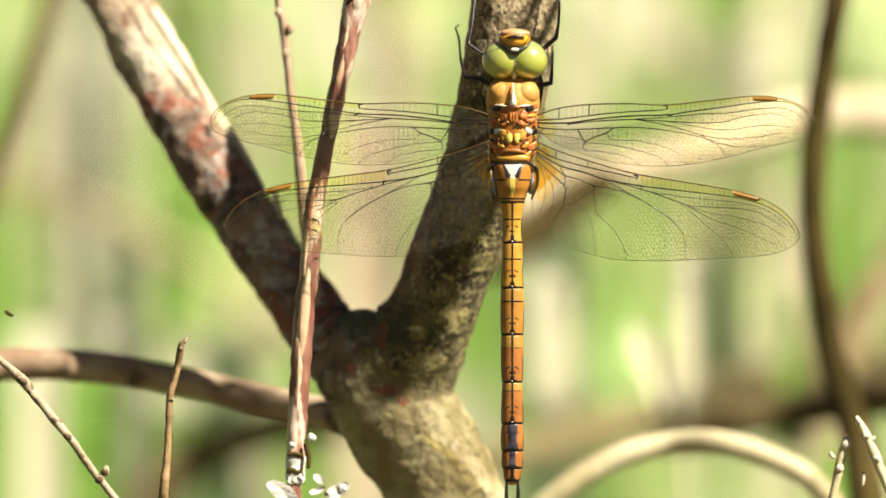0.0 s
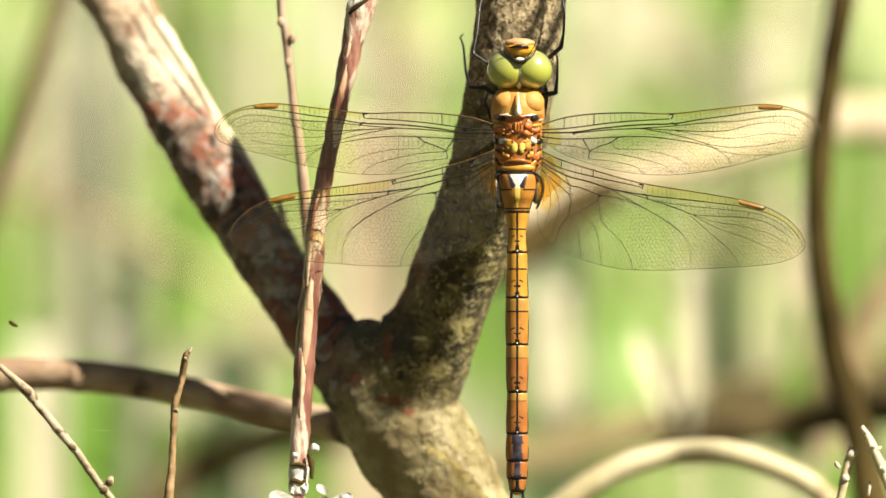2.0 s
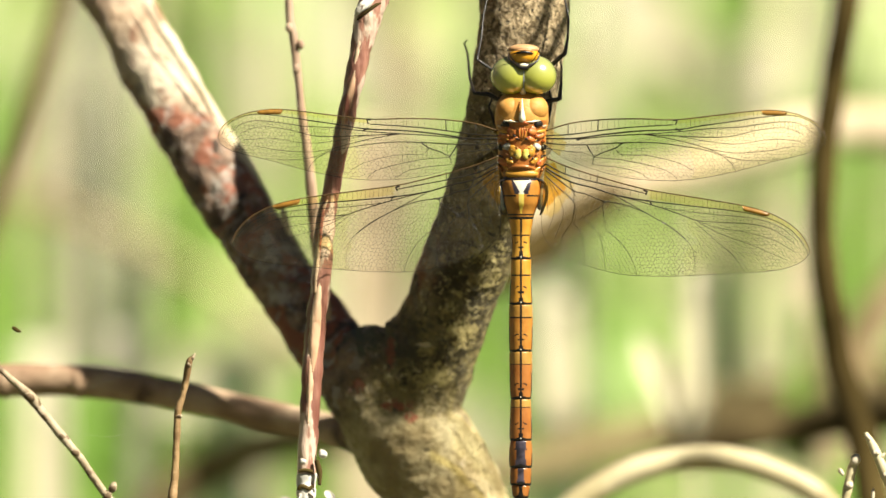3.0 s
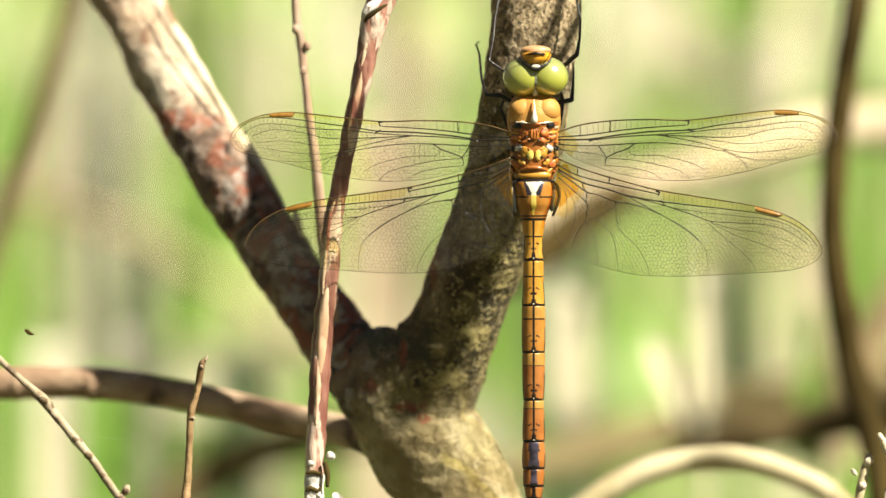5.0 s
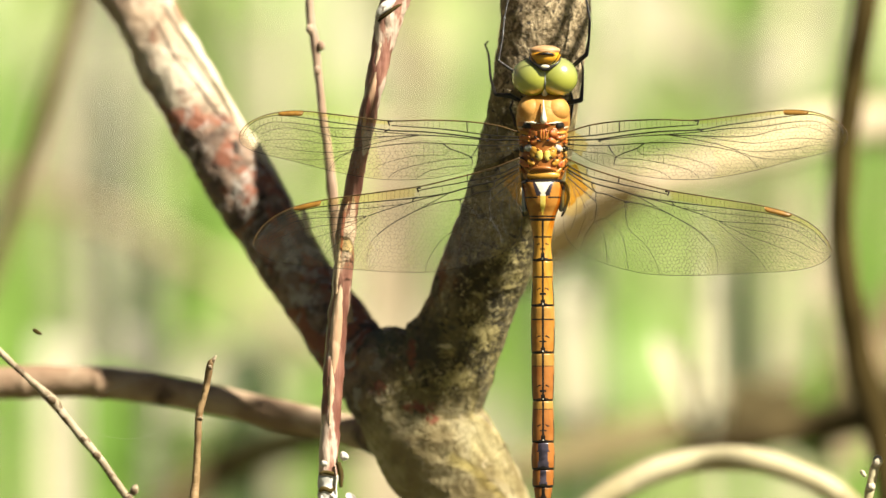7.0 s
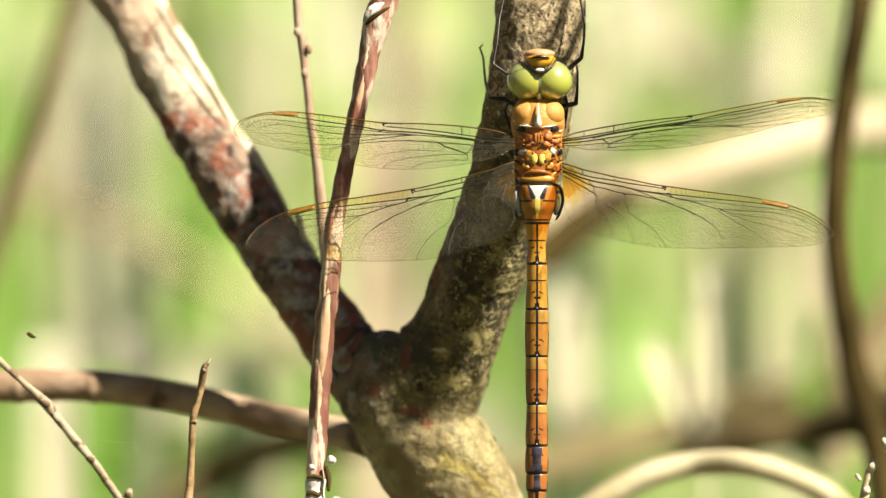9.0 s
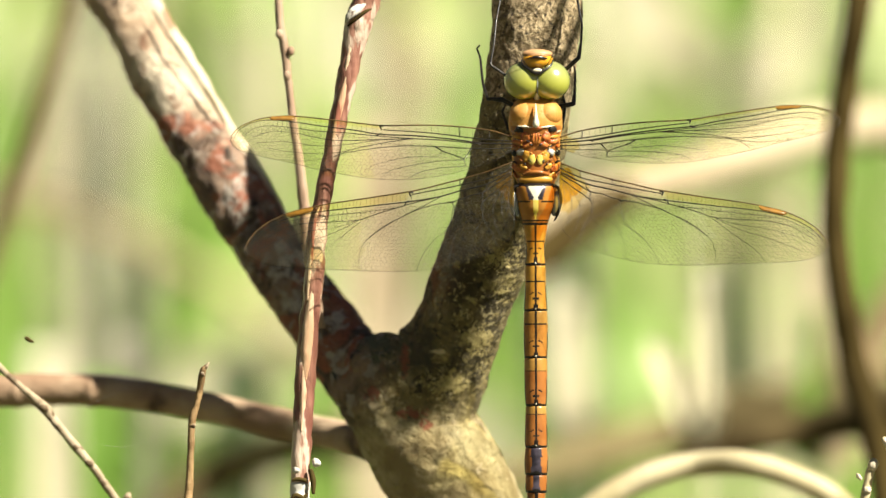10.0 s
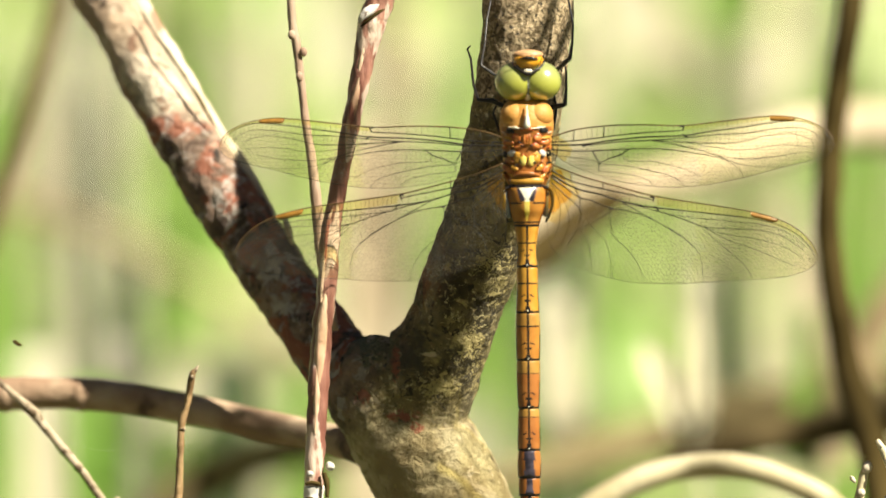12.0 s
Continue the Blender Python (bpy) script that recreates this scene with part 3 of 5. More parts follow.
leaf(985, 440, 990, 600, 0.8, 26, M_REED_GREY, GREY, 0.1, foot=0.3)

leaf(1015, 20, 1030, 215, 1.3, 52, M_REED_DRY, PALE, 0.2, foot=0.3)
leaf(1110, 60, 1125, 250, 1.5, 74, M_LEAF_LIGHT, "yellow-green reed leaf, sunlight put into its colour", 0.1, foot=0.3)

leaf(385, 790, 400, 880, 0.62, 36, M_LEAF_DARK, "leaf low in the reeds, shade put into its dark green", 0.1, foot=0.3)
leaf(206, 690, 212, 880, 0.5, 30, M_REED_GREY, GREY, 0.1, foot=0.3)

leaf(1000, 185, 1020, 290, 0.6, 44, M_REED_DRY, PALE, 0.2, foot=0.1)
leaf(700, 330, 690, 430, 0.8, 40, M_REED_DRY, PALE, 0.2, foot=0.1)


def marsh_leaves():
    """Small leaves on thin stalks between the reeds."""
    rnd = random.Random(33)
    bm = bmesh.new()
    for i in range(330):
        y = rnd.uniform(0.9, 2.4)
        c = at(rnd.uniform(-250, 1820), rnd.uniform(-200, 1080), y)
        length, half = rnd.uniform(0.018, 0.05), rnd.uniform(0.004, 0.010)
        a = rnd.gauss(0, 0.45)
        d = Vector((math.sin(a), rnd.uniform(-0.3, 0.3), math.cos(a)))
        mi = rnd.choices(range(4), (4, 3, 3.2, 1.6 if c.z < H + 0.005 else 0.3))[0]
        side = Vector((math.cos(a), 0.3, -math.sin(a)))
        prev = None
        for j in range(6):
            f = j / 5
            w = half * math.sin(math.pi * (0.08 + 0.9 * f)) ** 0.7
            m = c + d * length * (f - 0.5)
            row = [bm.verts.new(m - side * w), bm.verts.new(m + Vector((0, 0.3 * w, 0))), bm.verts.new(m + side * w)]
            if prev:
                for k in (0, 1):
                    bm.faces.new((prev[k], prev[k + 1], row[k + 1], row[k])).material_index = mi
            prev = row
        b = c - d * length * 0.5
        tube(bm, [(*b, 0.0004), (b.x + 0.2 * (b.x - c.x), b.y, b.z * 0.5, 0.0005), (b.x + 0.3 * (b.x - c.x), b.y, 0, 0.0006)], 3, mi=mi)
    return tagged(link("marsh_leaves", bm, [M_LEAF, M_LEAF_LIGHT, M_REED_DRY, M_LEAF_DARK]), "scattered green and dead marsh leaves on thin stalks", "leaves", kind="stuff")


marsh_leaves()


# ---- branches behind the fork ----
def branch(name, points, material, label, count=70, sides=16, rough=0.10, rough_scale=120.0):
    ob = tagged(link(name, limb(points, count, sides, rough, rough_scale), material), label, "branch")
    if len(points) > 4 and points[3][3] > 18 and material not in (M_BRANCH_OLIVE, M_TWIG_CREAM, M_STRAW_LIGHT, M_BRANCH_BROWN):
        # swollen knots where side shoots once stood
        for k in (2, 3, len(points) - 3):
            (u0, v0, y0, w0), (u1, v1, y1, w1) = points[k], points[k + 1]
            c = at(0.6 * u0 + 0.4 * u1, 0.6 * v0 + 0.4 * v1, 0.6 * y0 + 0.4 * y1)
            d = (at(u1, v1, y1) - at(u0, v0, y0)).normalized()
            e = d * w0 * S * 0.7
            part("knot", tube(bmesh.new(), spline([(*(c - e), 0.92 * w0 * S), (*c, 1.10 * w0 * S), (*(c + e), 0.92 * w0 * S)], 9), 14, 0.06, rough_scale), material, ob)
    return ob


branch("side_branch", [(-900, 700, 0.070, 29), (-300, 664, 0.066, 29), (-60, 648, 0.0635, 29), (80, 645, 0.062, 28), (200, 654, 0.060, 27), (320, 676, 0.058, 27), (440, 703, 0.055, 27), (540, 724, 0.049, 28), (640, 752, 0.037, 31), (720, 800, 0.034, 40)], M_BRANCH, "pinkish-brown side branch growing level from the fork")
# The upright branch's shade is put into its bark colour.
branch("dark_branch", [(1585, -900, 0.22, 24.5), (1507, -200, 0.19, 24.5), (1479, 0, 0.18, 24.5), (1459, 120, 0.18, 24.5), (1443, 250, 0.18, 24.5), (1439, 400, 0.18, 24.5), (1457, 530, 0.18, 25.5), (1471, 620, 0.18, 26.5), (1495, 700, 0.17, 28), (1525, 820, 0.16, 31), (1595, 1300, 0.15, 38)], M_BRANCH_DARK, "upright branch behind the fork, its shade put into dark bark")
# Shade is put into this bark; the next branch paints its sunlit stretch.
branch("brown_branch", [(1150, 792, 0.30, 6), (1200, 776, 0.30, 24), (1300, 748, 0.30, 31), (1400, 728, 0.30, 33), (1500, 712, 0.29, 34), (1620, 694, 0.28, 34), (2100, 600, 0.26, 36)], M_BRANCH_BROWN, "level branch low behind the fork, shade put into its brown")
branch("bleached_branch", [(760, 850, 0.42, 26), (880, 812, 0.45, 30), (1000, 778, 0.48, 36), (1130, 742, 0.50, 40), (1260, 706, 0.50, 40), (1400, 672, 0.50, 36), (1520, 650, 0.50, 34), (1700, 620, 0.50, 30)], M_BRANCH_OLIVE, "beige branch added for the sunlit stretch of the brown one")
branch("tan_branch", [(880, 370, 0.315, 30), (960, 345, 0.326, 34), (1060, 312, 0.336, 34), (1200, 275, 0.357, 36), (1330, 232, 0.378, 38), (1460, 200, 0.399, 40), (1560, 205, 0.420, 38), (1900, 260, 0.462, 40)], M_BRANCH_PALE, "pale leaning branch behind the wings")
# Dark stub added for the tan branch's shaded end, shade in its colour.
branch("shaded_branch", [(860, 470, 0.30, 30), (930, 420, 0.31, 34), (985, 375, 0.32, 38), (1035, 340, 0.325, 36), (1075, 318, 0.33, 26), (1092, 308, 0.335, 8)], M_BRANCH_DARK, "dark stub added as the shaded end of the tan branch", 40, 14)
branch("arched_branch", [(820, 1112, 0.095, 20), (930, 932, 0.10, 21), (1010, 857, 0.10, 22), (1100, 807, 0.10, 22), (1190, 785, 0.10, 22), (1290, 787, 0.095, 22), (1390, 822, 0.095, 21), (1460, 874, 0.095, 20), (1560, 1012, 0.095, 20)], M_STRAW_LIGHT, "pale arched dry stem in sunlight")
branch("leaning_branch", [(150, -300, 0.30, 19), (100, -50, 0.30, 19), (74, 60, 0.30, 19), (42, 160, 0.30, 19), (8, 270, 0.30, 18), (-110, 600, 0.30, 18)], M_BRANCH_OLIVE, "plain brown branch leaning up behind the limb")
branch("fallen_branch", [(180, 1000, 0.462, 45), (280, 870, 0.462, 45), (360, 805, 0.462, 42), (470, 760, 0.441, 38), (600, 745, 0.420, 36)], M_BRANCH_OLIVE, "tan fallen branch low among the reeds")
branch("slim_branch", [(-60, 300, 0.75, 12), (60, 340, 0.75, 13), (200, 390, 0.75, 13), (330, 460, 0.75, 13), (450, 535, 0.75, 12), (600, 640, 0.75, 12)], M_BRANCH_TAN, "slim tan branch crossing among the reeds")
branch("tan_branch", [(1700, 330, 0.420, 30), (1590, 460, 0.420, 32), (1520, 560, 0.420, 32), (1470, 680, 0.420, 32), (1440, 800, 0.420, 30)], M_BRANCH_TAN, "tan branch crossing beside the dark upright one")


# ---- forked stem ----
def forked_stem():
    upright = [(940, -320, 0.021, 78), (924, -140, 0.0135, 78), (909, 0, 0.0125, 79), (894, 140, 0.0130, 80), (871, 260, 0.0155, 82), (841, 360, 0.0185, 81), (804, 450, 0.0215, 79), (766, 550, 0.025, 80), (733, 635, 0.028, 84), (716, 690, 0.0298, 88), (726, 750, 0.0303, 101), (760, 820, 0.0312, 104), (798, 900, 0.0330, 104), (850, 1060, 0.036, 104)]
    leaning = [(0, -300, 0.073, 50), (104, -140, 0.067, 50), (199, 0, 0.062, 50), (282, 150, 0.056, 54), (369, 290, 0.050, 58), (441, 400, 0.045, 59), (510, 500, 0.040, 61), (585, 605, 0.0345, 66), (660, 690, 0.030, 74), (712, 770, 0.0315, 82)]
    web = [(641, 547, 0.0280, 8), (641, 556, 0.0280, 30), (641, 574, 0.0282, 50), (644, 605, 0.0285, 66), (660, 660, 0.030, 72), (690, 740, 0.0315, 80)]
    lines = [spline([(*at(u, v, y), w * S) for u, v, y, w in pts], n) for pts, n in ((upright, 330), (leaning, 270), (web, 90))]
    bm = bmesh.new()
    for i, me_line in enumerate(lines):
        other = np.vstack([q[::6] for k, q in enumerate(lines) if k != i])
        start = len(bm.verts)
        tube(bm, me_line, 104)
        bm.verts.ensure_lookup_table()
        vs = [bm.verts[q] for q in range(start, len(bm.verts))]
        co = np.array([v.co for v in vs])
        mid = np.repeat(me_line, 104, axis=0)[:, :3]
        out = co - mid
        out /= np.linalg.norm(out, axis=1)[:, None] + 1e-12
        gap = np.min(np.linalg.norm(co[:, None, :] - other[None, :, :3], axis=2) - other[None, :, 3], axis=1)
        k = 0.0040
        swell = 0.25 * k * np.clip(1 - np.abs(gap) / k, 0, 1) ** 2 * 1.25
        for v, nn, s in zip(vs, out, swell):
            c = v.co.copy()
            d = 0.00042 * noise.noise(c * 190) + 0.00030 * noise.noise(c * 420) + 0.00016 * noise.noise(c * 1100)
            ring = 0.00004 * math.sin(c.z * 3400 + 6 * noise.noise(c * 150)) * max(0.0, noise.noise(c * 80 + Vector((5, 0, 0))) + 0.3)
            v.co = c + Vector(nn) * (d + ring + s)
    me = bpy.data.meshes.new("forked_stem")
    bm.to_mesh(me)
    bm.free()
    me.polygons.foreach_set("use_smooth", [True] * len(me.polygons))
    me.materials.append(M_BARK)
    ob = tagged(new("forked_stem", me), "forked shrub stem, olive upright and reddish leaning limb with lichen", "stem")
    low = [(846, 1040, 0.0356, 104), (900, 1250, 0.041, 106), (960, 1800, 0.05, 112), (980, 3200, 0.05, 122), (960, 6000, 0.02, 140), (950, 9440, 0.02, 190)]
    part("lower_stem", tube(bmesh.new(), spline([(*at(u, v, y), w * S) for u, v, y, w in low], 80), 24, 0.08, 160), M_BARK, ob)
    # Unseen top, bent back so the sun reaches the upper limb only.
    up = [(938, -300, 0.020, 78), (955, -460, 0.052, 77), (985, -700, 0.105, 72), (1020, -1400, 0.17, 60), (1100, -2400, 0.20, 44), (1150, -3600, 0.22, 20)]
    part("upper_stem", tube(bmesh.new(), spline([(*at(u, v, y), w * S) for u, v, y, w in up], 60), 20, 0.08, 160), M_BARK, ob)
    left = [(8, -288, 0.0726, 50), (-220, -620, 0.082, 55), (-520, -1100, 0.085, 48), (-900, -1900, 0.05, 34), (-1100, -2700, 0.06, 18)]
    part("upper_limb", tube(bmesh.new(), spline([(*at(u, v, y), w * S) for u, v, y, w in left], 60), 20, 0.08, 160), M_BARK, ob)
    crack = [(240, -20, 0.0560, 1.5), (262, 20, 0.0545, 2.4), (283, 48, 0.0530, 3.2), (310, 88, 0.0518, 2.6), (335, 128, 0.0505, 3.2), (352, 158, 0.0497, 2.8), (366, 182, 0.0492, 1.2)]
    part("bark_crack", tube(bmesh.new(), spline([(*at(u, v, y), w * S) for u, v, y, w in crack], 60), 8, 0.4, 700), M_BRANCH_DARK, ob, "dark crack along the limb")
    return ob


forked_stem()


# ---- twigs ----
def red_twig():
    base = at(545, 420, 0.004)
    bm = bmesh.new()
    path = [(716, -420, 22), (680, -160, 23), (646, -40, 24), (631, 4, 24), (620, 50, 20), (609, 105, 17.5), (589, 200, 15.5), (568, 300, 15), (556, 372, 17), (550, 450, 17.5), (541, 530, 17), (534, 610, 18), (529, 700, 17.5), (524, 780, 17), (522, 850, 14), (518, 960, 13), (512, 1400, 14)]
    rows = [(*(at(u, v, 0.004) - base), w * S) for u, v, w in path]
    tube(bm, spline(rows, 140), 16, 0.16, 420)
    ob = link("red_twig", bm, M_TWIG)
    ob.location = base
    tagged(ob, "slender reddish-brown twig with peeling bark before the fork", "twig")
    # strips of pale wood where bark is gone; the upper two are painted-in highlights
    for strip in (((560, 326, 1), (552, 348, 3.5), (547, 390, 4), (543, 430, 4), (540, 466, 3.5), (538, 490, 2)), ((548, 462, 2), (543, 500, 8), (539, 540, 11), (536, 580, 11), (534, 612, 7), (534, 630, 2)), ((530, 606, 2), (530, 640, 6.5), (529, 672, 6), (527, 700, 4), (526, 720, 1)), ((612, 84, 1), (604, 120, 6), (597, 150, 7), (589, 186, 5), (584, 210, 1)), ((622, 30, 1), (617, 50, 6), (612, 70, 5), (608, 88, 1))):
        rows = [(*(at(u, v, 0.004 - (17.5 - 0.72 * w) * S) - base), w * S) for u, v, w in strip]
        part("peeled_strip", tube(bmesh.new(), spline(rows, 40), 14, 0.10, 500), M_TWIG_RAW, ob, "pale strip on the twig, bare wood and painted highlights")
    # torn curls and papery flakes near the lower end
    for u, v, w, h, tilt in ((499, 870, 27, 13, 35), (522, 851, 11, 8, 12), (564, 848, 10, 6, 40), (597, 869, 21, 11, -30), (562, 868, 13, 5, -24)):
        f = bmesh.new()
        nx, nz_ = 9, 6
        front = [[], []]
        for i in range(nx):
            for j in range(nz_):
                x, z = 2 * i / (nx - 1) - 1, 2 * j / (nz_ - 1) - 1
                rag = 1.1 + 0.22 * noise.noise(Vector((u + 1.4 * x, v + 1.4 * z, 0.5)))
                px, pz = x * w * rag, z * h * rag * math.sqrt(max(0.05, 1 - 0.8 * x * x))
                d = 7.0 * noise.noise(Vector((u + px * 0.06, v + pz * 0.06, 3))) + 5.0 * abs(x + 0.35 * z)
                for side in (0, 1):
                    front[side].append(f.verts.new((px * S, (-d + 3.0 * side) * S, pz * S)))
        for side in (0, 1):
            for i in range(nx - 1):
                for j in range(nz_ - 1):
                    q = [front[side][k] for k in (i * nz_ + j, (i + 1) * nz_ + j, (i + 1) * nz_ + j + 1, i * nz_ + j + 1)]
                    f.faces.new(q if side == 0 else q[::-1])
        rim = [i * nz_ for i in range(nx)] + [(nx - 1) * nz_ + j for j in range(1, nz_)] + [i * nz_ + nz_ - 1 for i in range(nx - 2, -1, -1)] + list(range(nz_ - 2, 0, -1))
        for k0, k1 in zip(rim, rim[1:] + rim[:1]):
            f.faces.new((front[0][k0], front[1][k0], front[1][k1], front[0][k1]))
        fl = link("bark_flake", f, M_LICHEN, ob, "torn white flake of bark", smooth=False)
        fl.matrix_basis = Matrix.Translation(at(u, v, 0.004 - 14 * S) - base) @ pose(0, 0, 0, 0, tilt, 0)
    for u, v, w, h in ((518, 788, 8, 6), (552, 775, 7.5, 8)):
        f = ball(bmesh.new(), (0, 0, 0), (w * S, 6 * S, h * S), 16, 12)
        for q in f.verts:
            q.co += q.co.normalized() * 2.5 * S * noise.fractal(q.co * 1500 + Vector((u, v, 0)), 1.0, 2.0, 2)
        part("torn_knob", f, M_LICHEN, ob, "white torn knob of bark").matrix_basis = Matrix.Translation(at(u, v, 0.004 - 12 * S) - base)
    sleeve = [(*(at(u, v, 0.004) - base), w * S) for u, v, w in ((524, 806, 14), (524, 812, 17.5), (523, 828, 17), (522, 846, 18), (522, 856, 15))]
    part("bark_sleeve", tube(bmesh.new(), spline(sleeve, 24), 20, 0.22, 700), M_LICHEN, ob, "white papery sleeve of peeling bark")
    for pts in (((508, 838, 3), (515, 832, 5), (528, 836, 4), (534, 830, 2)), ((508, 806, 2), (518, 803, 4), (534, 806, 3)), ((541, 786, 4), (546, 806, 5), (546, 830, 3))):
        part("dark_curl", tube(bmesh.new(), spline([(*(at(u, v, 0.004 - 18 * S) - base), w * S) for u, v, w in pts], 14), 8, 0.2, 900), M_BRANCH_DARK, ob, "dark curl of torn bark")
    f = bmesh.new()
    tube(f, spline([(*(at(609, 2, 0.0022) - base), 3 * S), (*(at(616, -10, 0.0019) - base), 7 * S), (*(at(632, -24, 0.0025) - base), 8 * S), (*(at(650, -32, 0.003) - base), 6 * S), (*(at(662, -34, 0.004) - base), 3 * S)], 24), 10, 0.25, 800)
    part("scar_ring", tube(bmesh.new(), spline([(*(at(612, 8, 0.0025) - base), 2 * S), (*(at(624, -2, 0.0020) - base), 3 * S), (*(at(642, -16, 0.0020) - base), 3 * S), (*(at(662, -26, 0.003) - base), 2 * S)], 20), 8, 0.2, 800), M_BRANCH_DARK, ob, "dark scar under the torn shoot")
    part("side_bud", f, M_LICHEN, ob, "pale torn end of a side shoot")
    return ob


def thin_twig():
    base = at(520, 220, 0.024)
    bm = bmesh.new()
    path = [(470, -420, 7), (486, -150, 7), (493, 0, 7.5), (500, 40, 8), (508, 110, 7), (516, 180, 7.5), (526, 250, 8.5), (534, 330, 10), (541, 400, 11), (550, 460, 10), (560, 540, 9)]
    tube(bm, spline([(*(at(u, v, 0.024) - base), w * S) for u, v, w in path], 80), 12, 0.14, 500)
    for u, v in ((492, 22), (512, 52), (505, 95)):
        ball(bm, at(u, v, 0.0235) - base, (7 * S, 7 * S, 9 * S), 10, 8)
    ob = link("thin_twig", bm, M_TWIG_PALE)
    ob.location = base
    return tagged(ob, "thin grey-brown twig with small buds behind the wings", "twig")


RED_TWIG, THIN_TWIG = red_twig(), thin_twig()
branch("peeled_twig", [(168, -160, 0.0660, 21), (252, 0, 0.0605, 21), (305, 92, 0.0570, 20), (361, 184, 0.0535, 16), (406, 240, 0.0510, 11), (438, 288, 0.0490, 8), (462, 330, 0.0465, 5), (474, 352, 0.045, 2)], M_TWIG_CREAM, "pale peeled twig lying along the leaning limb", 60, 12, 0.18, 420)
branch("bark_shred", [(482, 338, 0.0425, 3), (487, 350, 0.0420, 6), (492, 366, 0.0415, 6), (497, 388, 0.0420, 4)], M_TWIG_CREAM, "short pale shred of bark on the limb", 14, 10)
DRY_STICK = branch("dry_stick", [(329, 600, -0.001, 2), (325, 606, -0.001, 4), (320, 614, -0.001, 6), (315, 645, 0.0, 6), (309, 672, 0, 5.5), (301, 700, 0, 6.5), (298, 760, 0, 6), (295, 820, 0, 7), (288, 890, 0.0, 9), (280, 1100, 0.01, 10), (270, 2200, 0.02, 14)], M_STICK, "upright brown dry stick with a broken tip", 90, 12, 0.16, 500)
STRAW_TWIG = branch("straw_twig", [(-160, 480, -0.018, 6), (-40, 600, -0.018, 6), (0, 637, -0.018, 5.5), (38, 672, -0.018, 9.5), (62, 702, -0.018, 7.5), (95, 742, -0.018, 7.5), (130, 785, -0.018, 7), (165, 835, -0.018, 6.5), (205, 885, -0.018, 6.5), (300, 1020, -0.016, 8), (420, 1400, -0.01, 9)], M_STRAW, "slanting straw-coloured dry twig", 90, 12, 0.16, 500)
SPRIG_A = branch("dry_sprig", [(1500, 778, 0.006, 4), (1492, 795, 0.006, 8), (1484, 835, 0.006, 8), (1472, 890, 0.006, 7), (1440, 1050, 0.006, 8), (1400, 1600, 0.01, 10)], M_STRAW_LIGHT, "pale dry sprig with a swollen tip", 50, 12, 0.18, 500)
SPRIG_B = branch("dry_sprig", [(1515, 737, 0.004, 4), (1530, 765, 0.004, 8), (1546, 800, 0.004, 9), (1566, 850, 0.004, 8), (1590, 910, 0.004, 8), (1640, 1100, 0.006, 9), (1700, 1600, 0.01, 10)], M_STRAW_LIGHT, "pale dry sprig leaning away with side nubs", 50, 12, 0.18, 500)


def nubs(ob, spots, material):
    """Small buds and side nubs on a twig."""
    for u, v, y, w, h, tilt in spots:
        b = ball(bmesh.new(), (0, 0, 0), (w * S, w * S, h * S), 12, 10)
        for q in b.verts:
            q.co += q.co.normalized() * 1.5 * S * noise.fractal(q.co * 3000 + Vector((u, v, 0)), 1.0, 2.0, 2)
        o = part("bud", b, material, ob)
        o.matrix_basis = Matrix.Translation(at(u, v, y)) @ pose(0, 0, 0, 0, tilt, 0)


nubs(DRY_STICK, ((327, 605, -0.0012, 3, 9, 25), (320, 617, -0.0012, 4, 6, 10), (303, 708, -0.0003, 5, 4, 0)), M_STRAW)
nubs(STRAW_TWIG, ((186, 834, -0.0184, 7, 10, 20), (40, 674, -0.0185, 11, 9, 40), (120, 772, -0.0184, 9, 7, 40), (176, 848, -0.0182, 9, 9, 0)), M_STRAW)
nubs(SPRIG_A, ((1497, 785, 0.0055, 9, 11, 20), (1472, 806, 0.0058, 4, 8, -40), (1486, 830, 0.0055, 8, 7, 0)), M_TWIG_CREAM)
nubs(SPRIG_B, ((1519, 745, 0.0036, 5, 8, -30), (1534, 772, 0.0036, 8, 6, 0), (1552, 812, 0.0036, 9, 7, 0), (1528, 848, 0.0045, 3.5, 14, 5), (1545, 778, 0.0036, 3, 8, 40)), M_TWIG_CREAM)
for name, pts in (("spider_thread", ((105, 728, 0.001, 0.08), (150, 742, 0.0, 0.08), (205, 740, 0.0, 0.08), (296, 700, 0.0, 0.07))), ("spider_thread", ((60, 700, 0.0, 0.06), (170, 648, -0.001, 0.06), (260, 618, -0.001, 0.06), (322, 612, 0.0, 0.06)))):
    branch(name, list(pts), M_LICHEN, "hair-thin pale spider thread between the twigs", 20, 4, 0.0)
branch("floating_husk", [(8, 551, 0.0, 2), (12, 553, 0, 3.5), (17, 557, 0, 3.2), (24, 559, 0, 1.6)], M_BRANCH_DARK, "tiny dry husk hanging on a spider thread", 12, 8)


